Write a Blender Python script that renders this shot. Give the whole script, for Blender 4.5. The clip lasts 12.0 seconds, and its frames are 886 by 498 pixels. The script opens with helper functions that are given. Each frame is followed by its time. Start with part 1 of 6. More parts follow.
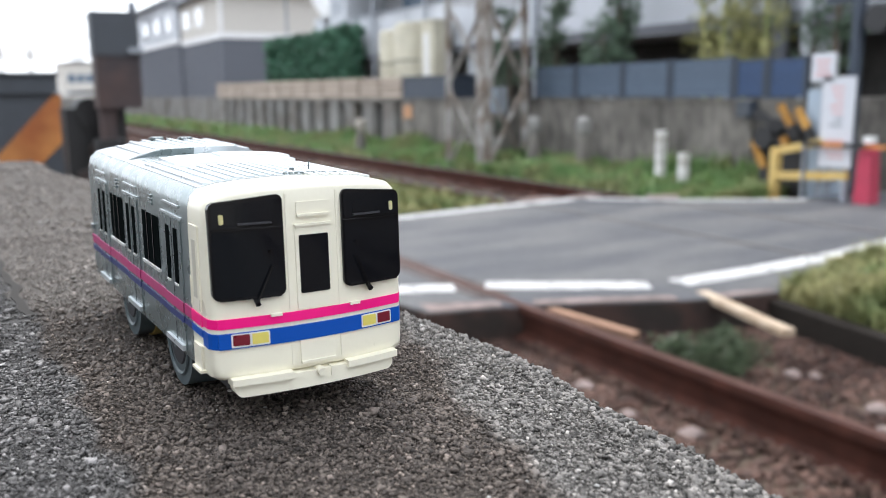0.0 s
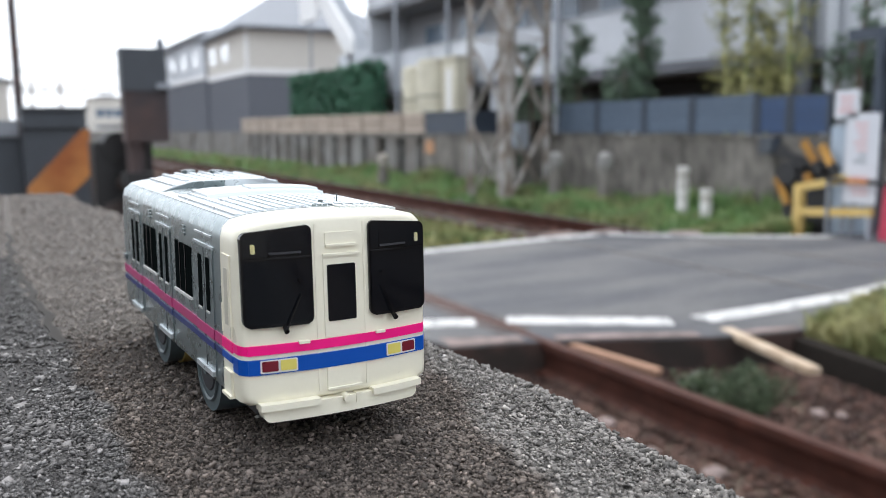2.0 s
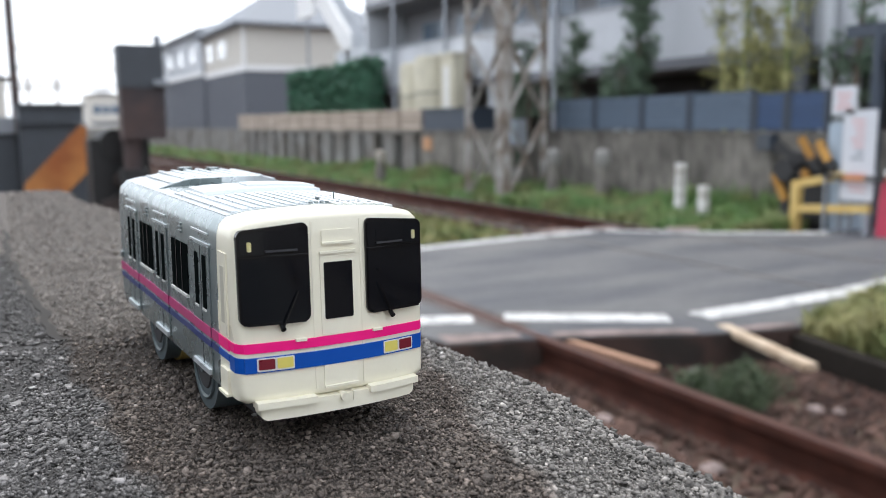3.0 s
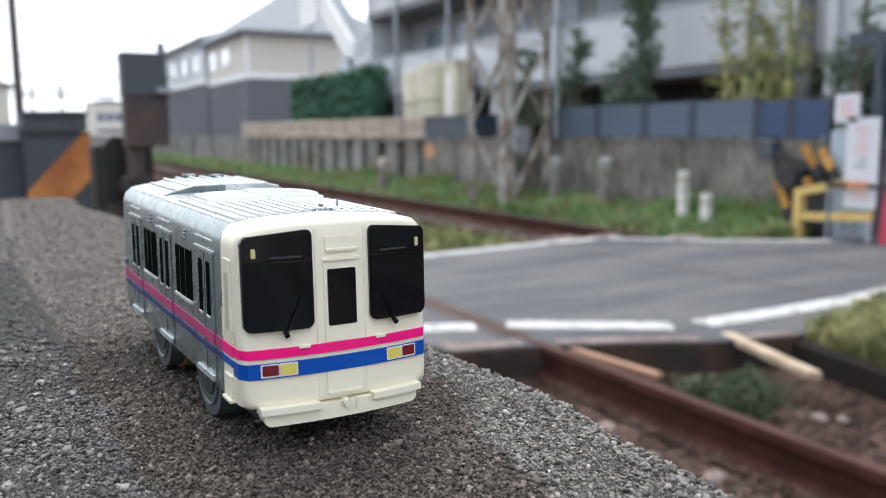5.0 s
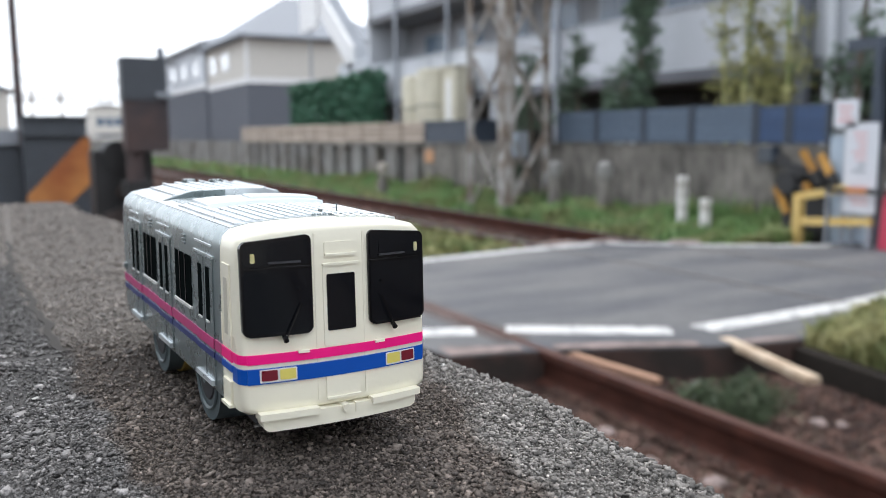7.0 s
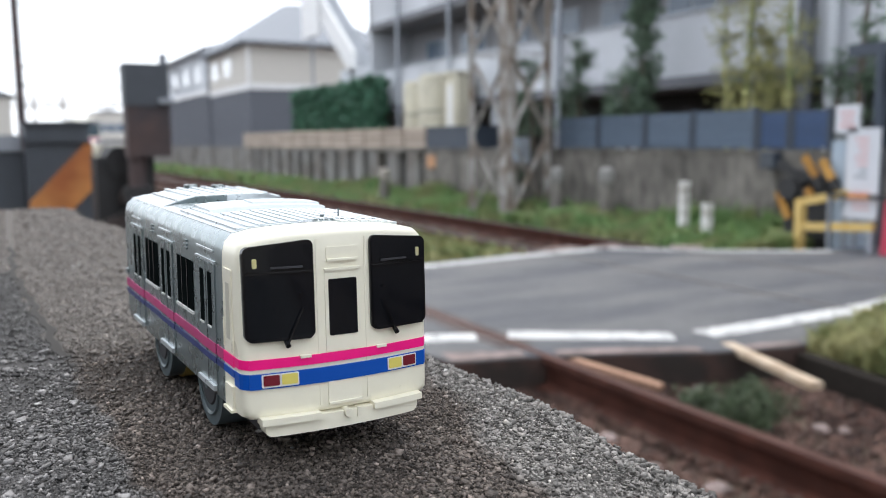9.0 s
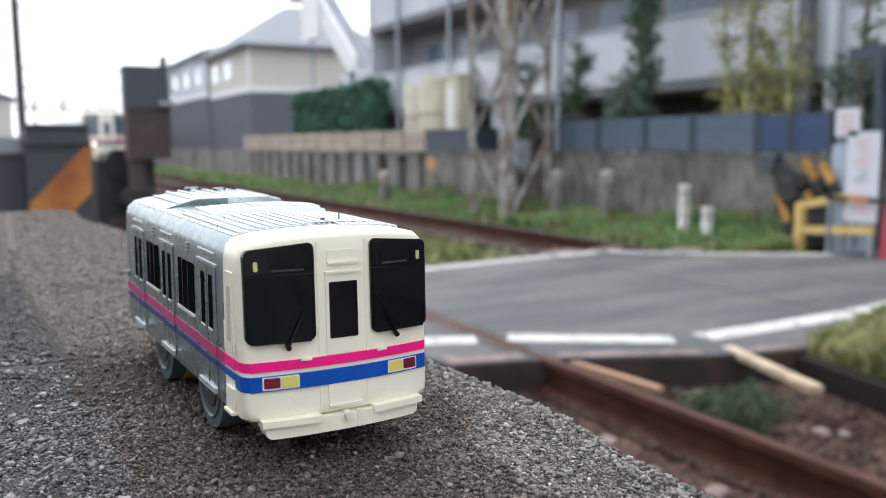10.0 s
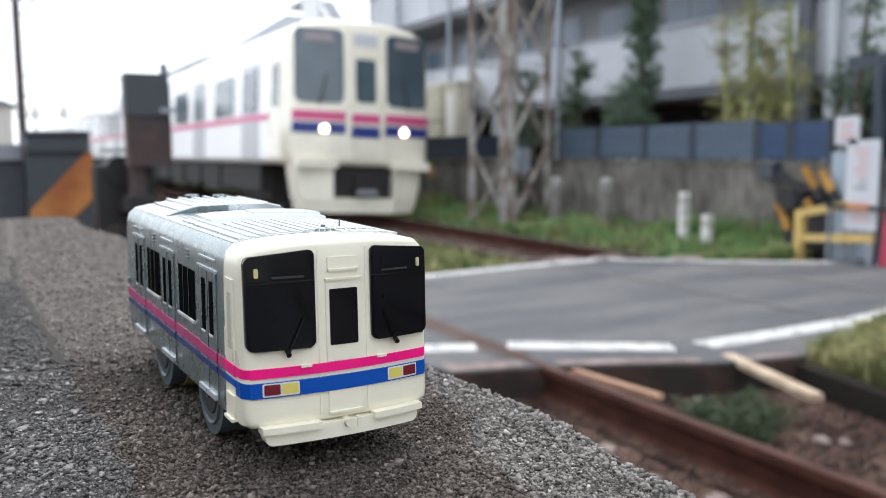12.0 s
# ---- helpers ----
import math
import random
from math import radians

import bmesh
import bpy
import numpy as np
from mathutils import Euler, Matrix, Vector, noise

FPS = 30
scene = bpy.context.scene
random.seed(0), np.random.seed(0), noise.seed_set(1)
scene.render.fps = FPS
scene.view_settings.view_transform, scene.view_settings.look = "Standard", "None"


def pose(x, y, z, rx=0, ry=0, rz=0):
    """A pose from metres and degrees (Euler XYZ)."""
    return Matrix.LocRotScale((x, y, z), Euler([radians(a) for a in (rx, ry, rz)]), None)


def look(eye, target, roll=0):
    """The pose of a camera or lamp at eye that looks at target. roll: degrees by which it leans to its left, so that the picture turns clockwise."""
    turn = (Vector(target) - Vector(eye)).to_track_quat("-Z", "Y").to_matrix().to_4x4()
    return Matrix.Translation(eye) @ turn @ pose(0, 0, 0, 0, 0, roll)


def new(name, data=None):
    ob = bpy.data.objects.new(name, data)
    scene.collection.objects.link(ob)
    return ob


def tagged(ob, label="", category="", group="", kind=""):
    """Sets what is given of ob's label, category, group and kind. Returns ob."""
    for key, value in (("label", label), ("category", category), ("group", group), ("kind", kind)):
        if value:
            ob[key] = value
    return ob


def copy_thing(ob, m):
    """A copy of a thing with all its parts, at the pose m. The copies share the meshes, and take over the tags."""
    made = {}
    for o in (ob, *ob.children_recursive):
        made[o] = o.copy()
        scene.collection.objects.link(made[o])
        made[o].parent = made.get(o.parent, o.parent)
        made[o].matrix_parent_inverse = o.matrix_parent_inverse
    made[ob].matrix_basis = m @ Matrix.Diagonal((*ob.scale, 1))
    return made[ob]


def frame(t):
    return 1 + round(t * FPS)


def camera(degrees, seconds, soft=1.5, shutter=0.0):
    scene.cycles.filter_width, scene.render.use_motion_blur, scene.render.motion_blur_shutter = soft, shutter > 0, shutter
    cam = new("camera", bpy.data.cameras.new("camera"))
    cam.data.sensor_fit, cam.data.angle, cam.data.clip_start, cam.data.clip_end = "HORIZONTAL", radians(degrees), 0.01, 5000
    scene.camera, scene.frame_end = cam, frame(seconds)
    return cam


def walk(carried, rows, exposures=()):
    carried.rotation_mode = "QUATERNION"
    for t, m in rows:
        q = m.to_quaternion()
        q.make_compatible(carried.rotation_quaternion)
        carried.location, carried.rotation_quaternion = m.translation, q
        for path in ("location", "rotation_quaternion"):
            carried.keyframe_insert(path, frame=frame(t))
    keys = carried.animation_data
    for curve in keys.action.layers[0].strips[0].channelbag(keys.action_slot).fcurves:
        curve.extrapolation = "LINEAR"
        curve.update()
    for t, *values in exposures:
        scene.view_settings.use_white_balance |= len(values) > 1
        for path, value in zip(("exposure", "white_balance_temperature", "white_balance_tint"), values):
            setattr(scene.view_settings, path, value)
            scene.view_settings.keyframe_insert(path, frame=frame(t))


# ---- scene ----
cam = camera(55.0, 12.0, soft=0.85)
cam.data.dof.use_dof = True
cam.data.dof.focus_distance = 0.19
cam.data.dof.aperture_fstop = 19.0
PATH = [
    (0, 0.0034, 0.0048, 1.2497, 79.51, 0.67, -29.76),
    (0.5, 0.0013, 0.0024, 1.2496, 81.04, 0.44, -28.79),
    (1, 0.0006, 0.0011, 1.2497, 81.77, 0.47, -28.29),
    (1.5, 0.0008, 0.0014, 1.2497, 81.57, 0.48, -28.29),
    (2, 0.0006, 0.0011, 1.2497, 81.84, 0.50, -28.30),
    (2.5, 0.0007, 0.0012, 1.2497, 81.79, 0.50, -28.35),
    (3, 0.0009, 0.0014, 1.2498, 81.62, 0.51, -28.46),
    (5, 0.0005, 0.0009, 1.2498, 82.12, 0.48, -28.28),
    (5.5, 0.0005, 0.0008, 1.2498, 82.09, 0.50, -28.27),
    (6, 0.0011, 0.0015, 1.2499, 81.73, 0.56, -28.57),
    (6.5, 0.0004, 0.0005, 1.2499, 82.60, 0.49, -28.35),
    (7, 0.0004, 0.0006, 1.2499, 82.44, 0.43, -28.32),
    (9, 0.0003, 0.0004, 1.2498, 82.82, 0.48, -28.21),
    (9.5, 0.0002, 0.0001, 1.2499, 82.89, 0.41, -28.22),
    (10, 0.0000, 0.0000, 1.2500, 83.00, 0.40, -28.20),
    (10.5, 0.0000, -0.0001, 1.2500, 83.13, 0.38, -28.18),
    (11, -0.0001, -0.0002, 1.2500, 83.23, 0.39, -28.22),
    (11.5, -0.0003, -0.0005, 1.2500, 83.49, 0.34, -28.21),
    (12, -0.0003, -0.0005, 1.2500, 83.50, 0.32, -28.20),
]
walk(cam, [(t, pose(x, y, z, rx, ry, rz)) for t, x, y, z, rx, ry, rz in PATH],
     exposures=[(0.0, 0.98), (0.5, 0.87), (1.2, 0.76), (12.0, 0.74)])

# ---------------------------------------------------------------- light
SUN_EL, SUN_AZ = 62.0, 14.0      # degrees; azimuth from +y towards +x
world = bpy.data.worlds.new("overcast_sky")
scene.world = world
world.use_nodes = True
wn = world.node_tree
wn.nodes.clear()
sky = wn.nodes.new("ShaderNodeTexSky")
sky.sky_type = "NISHITA"
sky.sun_disc = False
sky.sun_elevation = radians(SUN_EL)
sky.sun_rotation = radians(SUN_AZ)
sky.air_density, sky.dust_density, sky.ozone_density = 1.0, 4.0, 1.0
sky_gain = wn.nodes.new("ShaderNodeVectorMath")
sky_gain.operation = "SCALE"
sky_gain.inputs["Scale"].default_value = 0.10
cloud = wn.nodes.new("ShaderNodeMix")
cloud.data_type = "RGBA"
cloud.inputs["Factor"].default_value = 0.78
cloud.inputs["B"].default_value = (1.34, 1.42, 1.545, 1)
back = wn.nodes.new("ShaderNodeBackground")
back.inputs["Strength"].default_value = 1.0
wout = wn.nodes.new("ShaderNodeOutputWorld")
wn.links.new(sky.outputs["Color"], sky_gain.inputs[0])
wn.links.new(sky_gain.outputs[0], cloud.inputs["A"])
wn.links.new(cloud.outputs["Result"], back.inputs["Color"])
wn.links.new(back.outputs[0], wout.inputs[0])

sun = new("sun", bpy.data.lights.new("sun", "SUN"))
sun.data.energy, sun.data.angle, sun.data.color = 1.1, radians(28), (1.0, 0.97, 0.93)
az, el = radians(SUN_AZ), radians(SUN_EL)
sun.matrix_world = look((math.sin(az) * math.cos(el) * 50, math.cos(az) * math.cos(el) * 50, math.sin(el) * 50), (0, 0, 0))


# ---------------------------------------------------------------- materials
def mat(name, color, rough=0.6, metal=0.0, var=0.18, scale=8.0, bump=0.0, bump_scale=60.0, coat=0.0,
        second=None, mix_scale=2.0, spread=(0.42, 0.6), island=0.0, per_object=0.0, emit=0.0, stretch=(1, 1, 1), spec=0.5):
    """A surface with fine grain and large stains (second colour) in object space."""
    m = bpy.data.materials.new(name)
    m.use_nodes = True
    nt = m.node_tree
    bsdf = nt.nodes["Principled BSDF"]
    tc = nt.nodes.new("ShaderNodeTexCoord")
    mp = nt.nodes.new("ShaderNodeMapping")
    mp.inputs["Scale"].default_value = stretch
    nt.links.new(tc.outputs["Object"], mp.inputs["Vector"])

    def tex(s, detail):
        n = nt.nodes.new("ShaderNodeTexNoise")
        n.inputs["Scale"].default_value = s
        n.inputs["Detail"].default_value = detail
        nt.links.new(mp.outputs[0], n.inputs["Vector"])
        return n

    def mixc(fac, a, b, blend="MIX"):
        n = nt.nodes.new("ShaderNodeMix")
        n.data_type, n.blend_type = "RGBA", blend
        for key, value in (("Factor", fac), ("A", a), ("B", b)):
            if isinstance(value, (int, float)):
                n.inputs[key].default_value = value
            elif isinstance(value, tuple):
                n.inputs[key].default_value = (*value[:3], 1)
            else:
                nt.links.new(value, n.inputs[key])
        return n.outputs["Result"]

    def ramp(sock, lo, hi, a=0.0, b=1.0):
        n = nt.nodes.new("ShaderNodeMapRange")
        n.inputs["From Min"].default_value, n.inputs["From Max"].default_value = lo, hi
        n.inputs["To Min"].default_value, n.inputs["To Max"].default_value = a, b
        nt.links.new(sock, n.inputs["Value"])
        return n.outputs["Result"]

    out = color
    if second:
        out = mixc(ramp(tex(mix_scale, 5).outputs["Fac"], *spread), color, second)
    grain = tex(scale, 6)
    if var:
        g = ramp(grain.outputs["Fac"], 0.25, 0.75, 1 - var, 1 + var)
        comb = nt.nodes.new("ShaderNodeCombineColor")
        for key in ("Red", "Green", "Blue"):
            nt.links.new(g, comb.inputs[key])
        out = mixc(1.0, out, comb.outputs[0], "MULTIPLY")
    for amount, node, key in ((island, "ShaderNodeNewGeometry", "Random Per Island"), (per_object, "ShaderNodeObjectInfo", "Random")):
        if amount:
            src = nt.nodes.new(node)
            g = ramp(src.outputs[key], 0, 1, 1 - amount, 1 + amount)
            comb = nt.nodes.new("ShaderNodeCombineColor")
            for k in ("Red", "Green", "Blue"):
                nt.links.new(g, comb.inputs[k])
            out = mixc(1.0, out, comb.outputs[0], "MULTIPLY")
    if isinstance(out, tuple):
        bsdf.inputs["Base Color"].default_value = (*out[:3], 1)
    else:
        nt.links.new(out, bsdf.inputs["Base Color"])
    nt.links.new(ramp(grain.outputs["Fac"], 0.3, 0.7, max(0.02, rough - 0.07), min(1, rough + 0.07)), bsdf.inputs["Roughness"])
    bsdf.inputs["Metallic"].default_value = metal
    bsdf.inputs["Specular IOR Level"].default_value = spec
    bsdf.inputs["Coat Weight"].default_value = coat
    bsdf.inputs["Coat Roughness"].default_value = 0.12
    if emit:
        bsdf.inputs["Emission Color"].default_value = (*color[:3], 1)
        bsdf.inputs["Emission Strength"].default_value = emit
    if bump:
        b = nt.nodes.new("ShaderNodeBump")
        b.inputs["Strength"].default_value = bump
        b.inputs["Distance"].default_value = 1.0 / bump_scale
        nt.links.new(tex(bump_scale, 6).outputs["Fac"], b.inputs["Height"])
        nt.links.new(b.outputs[0], bsdf.inputs["Normal"])
    return m


# toy
M_CREAM = mat("cream_plastic", (0.85, 0.81, 0.66), 0.34, var=0.03, scale=120, bump=0.03, bump_scale=900, coat=0.15)
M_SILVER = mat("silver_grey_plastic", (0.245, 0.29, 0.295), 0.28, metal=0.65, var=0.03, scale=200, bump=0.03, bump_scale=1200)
# paler copy of the body silver: the sky's sheen put into the colour
M_ROOFSILVER = mat("sky_lit_silver_plastic", (0.62, 0.66, 0.68), 0.33, metal=0.55, var=0.05, scale=200, bump=0.03, bump_scale=1200)
# a step darker than the ribs, painting the shade in their gaps
M_ROOFGREY = mat("silver_roof_with_gap_shade", (0.42, 0.46, 0.48), 0.33, metal=0.55, var=0.05, scale=200, bump=0.03, bump_scale=1200)
M_TOYGLASS = mat("black_gloss_paint", (0.006, 0.007, 0.009), 0.09, var=0.05, scale=150, spec=0.3)
M_SIDEGLASS = mat("matt_black_window", (0.006, 0.008, 0.008), 0.5, var=0.1, scale=150, spec=0.0)
M_SIDEPINK = mat("side_magenta_print", (0.46, 0.03, 0.16), 0.42, var=0.08, scale=150)
M_SIDEBLUE = mat("side_navy_print", (0.018, 0.03, 0.15), 0.42, var=0.08, scale=150)
M_TOYFRAME = mat("black_paint_rim", (0.006, 0.006, 0.007), 0.14, var=0.1, scale=150, spec=0.35)
M_PINK = mat("magenta_print", (0.92, 0.012, 0.225), 0.35, var=0.05, scale=150, spec=0.25)
M_BLUE = mat("blue_print", (0.002, 0.075, 0.40), 0.35, var=0.05, scale=150, spec=0.25)
M_YELLOW = mat("yellow_print", (0.72, 0.62, 0.14), 0.35, var=0.06, scale=200)
M_MARKER = mat("pale_yellow_lamp_print", (0.62, 0.56, 0.26), 0.35, var=0.12, scale=600, second=(0.45, 0.43, 0.3), mix_scale=350)
M_RED = mat("dark_red_print", (0.16, 0.008, 0.02), 0.3, var=0.08, scale=200)
# darker copy of the cream, with the slot's shade in the colour
M_SLOT = mat("cream_with_slot_shade", (0.55, 0.52, 0.42), 0.4, var=0.03, scale=150)
# white print; on the side sills it paints the sky's glint
M_WHITE = mat("white_print_and_glint", (0.72, 0.72, 0.70), 0.35, var=0.04, scale=200)
M_TYREGREY = mat("grey_blue_wheel_plastic", (0.085, 0.112, 0.122), 0.42, var=0.08, scale=200)
M_RUBBER = mat("amber_rubber_ring", (0.50, 0.36, 0.10), 0.5, var=0.1, scale=300)
M_DARKPL = mat("dark_underside", (0.03, 0.03, 0.035), 0.6, var=0.1, scale=100)
# ledge
LEDGE_BROWN, LEDGE_GREY, LEDGE_PALE = (0.104, 0.086, 0.074), (0.116, 0.111, 0.108), (0.180, 0.169, 0.157)


def ledge_mat(name, gain, rough, island, bump):
    """Brown, dirt-worn track along the middle of the ledge, greyer slabs on both sides of it."""
    m = mat(name, (0.5, 0.5, 0.5), rough, var=0.22, scale=420, island=island, bump=bump, bump_scale=2500, spec=0.3)
    nt = m.node_tree
    tc = nt.nodes["Texture Coordinate"]
    sep = nt.nodes.new("ShaderNodeSeparateXYZ")
    nt.links.new(tc.outputs["Object"], sep.inputs[0])
    big = nt.nodes.new("ShaderNodeTexNoise")
    big.inputs["Scale"].default_value, big.inputs["Detail"].default_value = 45, 5
    nt.links.new(tc.outputs["Object"], big.inputs["Vector"])
    shift = nt.nodes.new("ShaderNodeMath")
    shift.operation = "MULTIPLY_ADD"
    shift.inputs[1].default_value, shift.inputs[2].default_value = 0.022, -0.011
    nt.links.new(big.outputs["Fac"], shift.inputs[0])
    add = nt.nodes.new("ShaderNodeMath")
    nt.links.new(sep.outputs["X"], add.inputs[0])
    nt.links.new(shift.outputs[0], add.inputs[1])
    def calc(op, a, b):
        n = nt.nodes.new("ShaderNodeMath")
        n.operation = op
        for k, value in enumerate((a, b)):
            if isinstance(value, (int, float)):
                n.inputs[k].default_value = value
            else:
                nt.links.new(value, n.inputs[k])
        return n.outputs[0]

    def step(value, lo, hi):
        n = nt.nodes.new("ShaderNodeMapRange")
        n.inputs["From Min"].default_value, n.inputs["From Max"].default_value = lo, hi
        nt.links.new(value, n.inputs["Value"])
        return n.outputs["Result"]

    # the worn track narrows towards the near end on its track side
    slant = calc("MINIMUM", calc("MULTIPLY", sep.outputs["Y"], 0.29), 0.010)
    right = step(calc("SUBTRACT", add.outputs[0], slant), 0.0325, 0.0385)
    left = step(calc("MULTIPLY", add.outputs[0], -1.0), 0.0385, 0.0415)
    greyed = calc("MAXIMUM", right, left)
    mx = nt.nodes.new("ShaderNodeMix")
    mx.data_type = "RGBA"
    nt.links.new(greyed, mx.inputs["Factor"])
    mx.inputs["A"].default_value = (*[c * gain for c in LEDGE_BROWN], 1)
    side = nt.nodes.new("ShaderNodeMapRange")
    side.inputs["From Min"].default_value, side.inputs["From Max"].default_value = -0.01, 0.01
    nt.links.new(add.outputs[0], side.inputs["Value"])
    greys = nt.nodes.new("ShaderNodeMix")
    greys.data_type = "RGBA"
    greys.inputs["A"].default_value = (*[c * gain for c in LEDGE_GREY], 1)
    greys.inputs["B"].default_value = (*[c * gain for c in LEDGE_PALE], 1)
    nt.links.new(side.outputs["Result"], greys.inputs["Factor"])
    nt.links.new(greys.outputs["Result"], mx.inputs["B"])
    # the slab beyond the cross joint is paler
    along = calc("ADD", sep.outputs["Y"], shift.outputs[0])
    beyond = calc("MULTIPLY", step(along, 0.108, 0.130), step(add.outputs[0], -0.0415, -0.0385))
    beyond = calc("MULTIPLY", calc("MAXIMUM", beyond, step(along, 0.285, 0.300)), 0.85)
    pale = nt.nodes.new("ShaderNodeMix")
    pale.data_type = "RGBA"
    pale.inputs["B"].default_value = (*[c * gain for c in (0.232, 0.207, 0.185)], 1)
    nt.links.new(beyond, pale.inputs["Factor"])
    nt.links.new(mx.outputs["Result"], pale.inputs["A"])
    mx = pale
    for link in list(nt.links):
        if link.to_node.type == "MIX" and link.to_socket.name == "A" and link.to_node.blend_type == "MULTIPLY" and link.from_node.type != "MIX":
            nt.links.remove(link)
    first = [n for n in nt.nodes if n.type == "MIX" and n.blend_type == "MULTIPLY" and not n.inputs["A"].is_linked and n.data_type == "RGBA"]
    colour_in = [k for k in first[0].inputs if k.type == "RGBA" and k.name == "A"][0]
    nt.links.new([o for o in mx.outputs if o.type == "RGBA"][0], colour_in)
    return m


M_PEBBLE = ledge_mat("exposed_aggregate_pebbles", 1.05, 0.62, 0.7, 0.9)
M_LIGHTPEB = ledge_mat("light_aggregate_grains", 2.0, 0.6, 0.7, 0.6)
M_FLAKE = ledge_mat("weathered_flakes", 1.7, 0.6, 0.8, 0.8)
M_FARPEB = ledge_mat("finer_worn_aggregate", 0.92, 0.55, 0.5, 0.8)
M_JOINT = mat("joint_dirt", (0.022, 0.019, 0.016), 0.95, var=0.3, scale=300)
# weathered cement, coloured darker to put shade into the gaps between grains
M_CEMENT = ledge_mat("weathered_cement_gap_shade", 0.45, 0.85, 0.0, 0.6)
M_PALEPEB = mat("pale_quartz_pebbles", (0.42, 0.41, 0.39), 0.45, var=0.15, scale=500, island=0.35)
# railway
M_RAIL = mat("rusty_rail_steel", (0.042, 0.014, 0.009), 0.85, metal=0.0, spec=0.2, var=0.3, scale=14, second=(0.060, 0.021, 0.014), mix_scale=5, bump=0.15, bump_scale=120)
M_RAILPOL = mat("grey_polished_rail_head", (0.12, 0.118, 0.116), 0.5, metal=0.3, var=0.15, scale=20)
M_RAILTOP = mat("worn_rail_head", (0.095, 0.044, 0.034), 0.45, metal=0.4, var=0.2, scale=20, stretch=(1, 0.2, 1))
M_BALLAST = mat("rust_stained_ballast", (0.046, 0.021, 0.015), 0.9, var=0.35, scale=18, second=(0.105, 0.060, 0.046), mix_scale=3, island=0.6, bump=0.4, bump_scale=60)
M_SOIL = mat("track_bed_soil", (0.044, 0.026, 0.019), 0.95, var=0.35, scale=9, second=(0.10, 0.07, 0.05), mix_scale=1.3, bump=0.5, bump_scale=30)
M_SLEEPER = mat("tarred_sleeper", (0.055, 0.042, 0.035), 0.85, var=0.3, scale=16, stretch=(1, 6, 1), bump=0.3, bump_scale=50)
M_TIMBER = mat("pale_weathered_timber", (0.50, 0.40, 0.30), 0.8, var=0.22, scale=12, stretch=(7, 1, 7), second=(0.34, 0.25, 0.17), mix_scale=4, bump=0.2, bump_scale=50)
M_ORANGEWOOD = mat("raw_orange_timber", (0.38, 0.22, 0.145), 0.8, var=0.2, scale=12, stretch=(7, 1, 7), bump=0.2, bump_scale=50)
M_LIP = mat("pinkish_worn_concrete", (0.26, 0.20, 0.185), 0.9, var=0.25, scale=14, second=(0.14, 0.11, 0.10), mix_scale=5)
M_DARKWOOD = mat("dark_timber_beam", (0.022, 0.018, 0.015), 0.85, spec=0.15, var=0.3, scale=12, stretch=(5, 1, 5), bump=0.3, bump_scale=50)
M_ASPHALT = mat("grey_asphalt", (0.060, 0.063, 0.074), 0.78, var=0.32, scale=16, stretch=(0.4, 1.5, 1), second=(0.128, 0.127, 0.127), mix_scale=1.3, spread=(0.36, 0.66), bump=0.3, bump_scale=180)
M_LINE = mat("worn_white_road_paint", (0.55, 0.55, 0.54), 0.7, var=0.2, scale=40, second=(0.24, 0.24, 0.24), mix_scale=9, spread=(0.50, 0.68))
# dirt brown, darkened further to paint the shadow on the deck's face
M_DECKSIDE = mat("dirty_concrete_with_shade", (0.050, 0.027, 0.021), 0.9, var=0.3, scale=20, second=(0.022, 0.016, 0.013), mix_scale=5, bump=0.3, bump_scale=60)
M_FLANGE = mat("rust_stained_deck_edge", (0.095, 0.072, 0.068), 0.8, var=0.3, scale=14, second=(0.06, 0.046, 0.043), mix_scale=4, bump=0.2, bump_scale=90)
M_GRASS = mat("green_weeds", (0.135, 0.24, 0.08), 0.65, var=0.3, scale=5, second=(0.20, 0.215, 0.09), mix_scale=1.5, island=0.45)
M_DRYGRASS = mat("yellowing_grass", (0.29, 0.275, 0.12), 0.7, var=0.3, scale=6, second=(0.10, 0.14, 0.04), mix_scale=2, island=0.4)
M_SHRUB = mat("dark_shrub_leaves", (0.056, 0.082, 0.038), 0.6, var=0.3, scale=12, island=0.5)
# walls, buildings
M_CONC = mat("stained_concrete_wall", (0.185, 0.170, 0.150), 0.9, var=0.45, scale=6, second=(0.082, 0.075, 0.066), mix_scale=1.7, spread=(0.38, 0.64), bump=0.2, bump_scale=25, stretch=(1, 1, 0.55))
# joints and mortar; on recessed walls the shade is put into this colour
M_CONCDK = mat("dark_joint_and_recess_shade", (0.085, 0.08, 0.075), 0.9, var=0.25, scale=5, second=(0.05, 0.047, 0.045), mix_scale=1.2)
M_PIER = mat("concrete_pier", (0.21, 0.205, 0.195), 0.9, var=0.2, scale=6, second=(0.14, 0.125, 0.11), mix_scale=1.5, per_object=0.12)
M_BLOCK = mat("tan_concrete_block", (0.40, 0.33, 0.27), 0.9, var=0.15, scale=20, per_object=0.16)
M_NAVY = mat("navy_painted_metal", (0.030, 0.042, 0.062), 0.5, var=0.1, scale=6)
M_FENCE = mat("blue_grey_aluminium_slats", (0.080, 0.112, 0.155), 0.45, metal=0.2, var=0.08, scale=8, per_object=0.08)
M_FENCEBL = mat("deep_blue_aluminium_slats", (0.030, 0.062, 0.135), 0.45, metal=0.2, var=0.08, scale=8, per_object=0.08)
M_TANK = mat("ivory_tank_enamel", (0.52, 0.49, 0.38), 0.5, var=0.08, scale=3, second=(0.42, 0.39, 0.30), mix_scale=1.0)
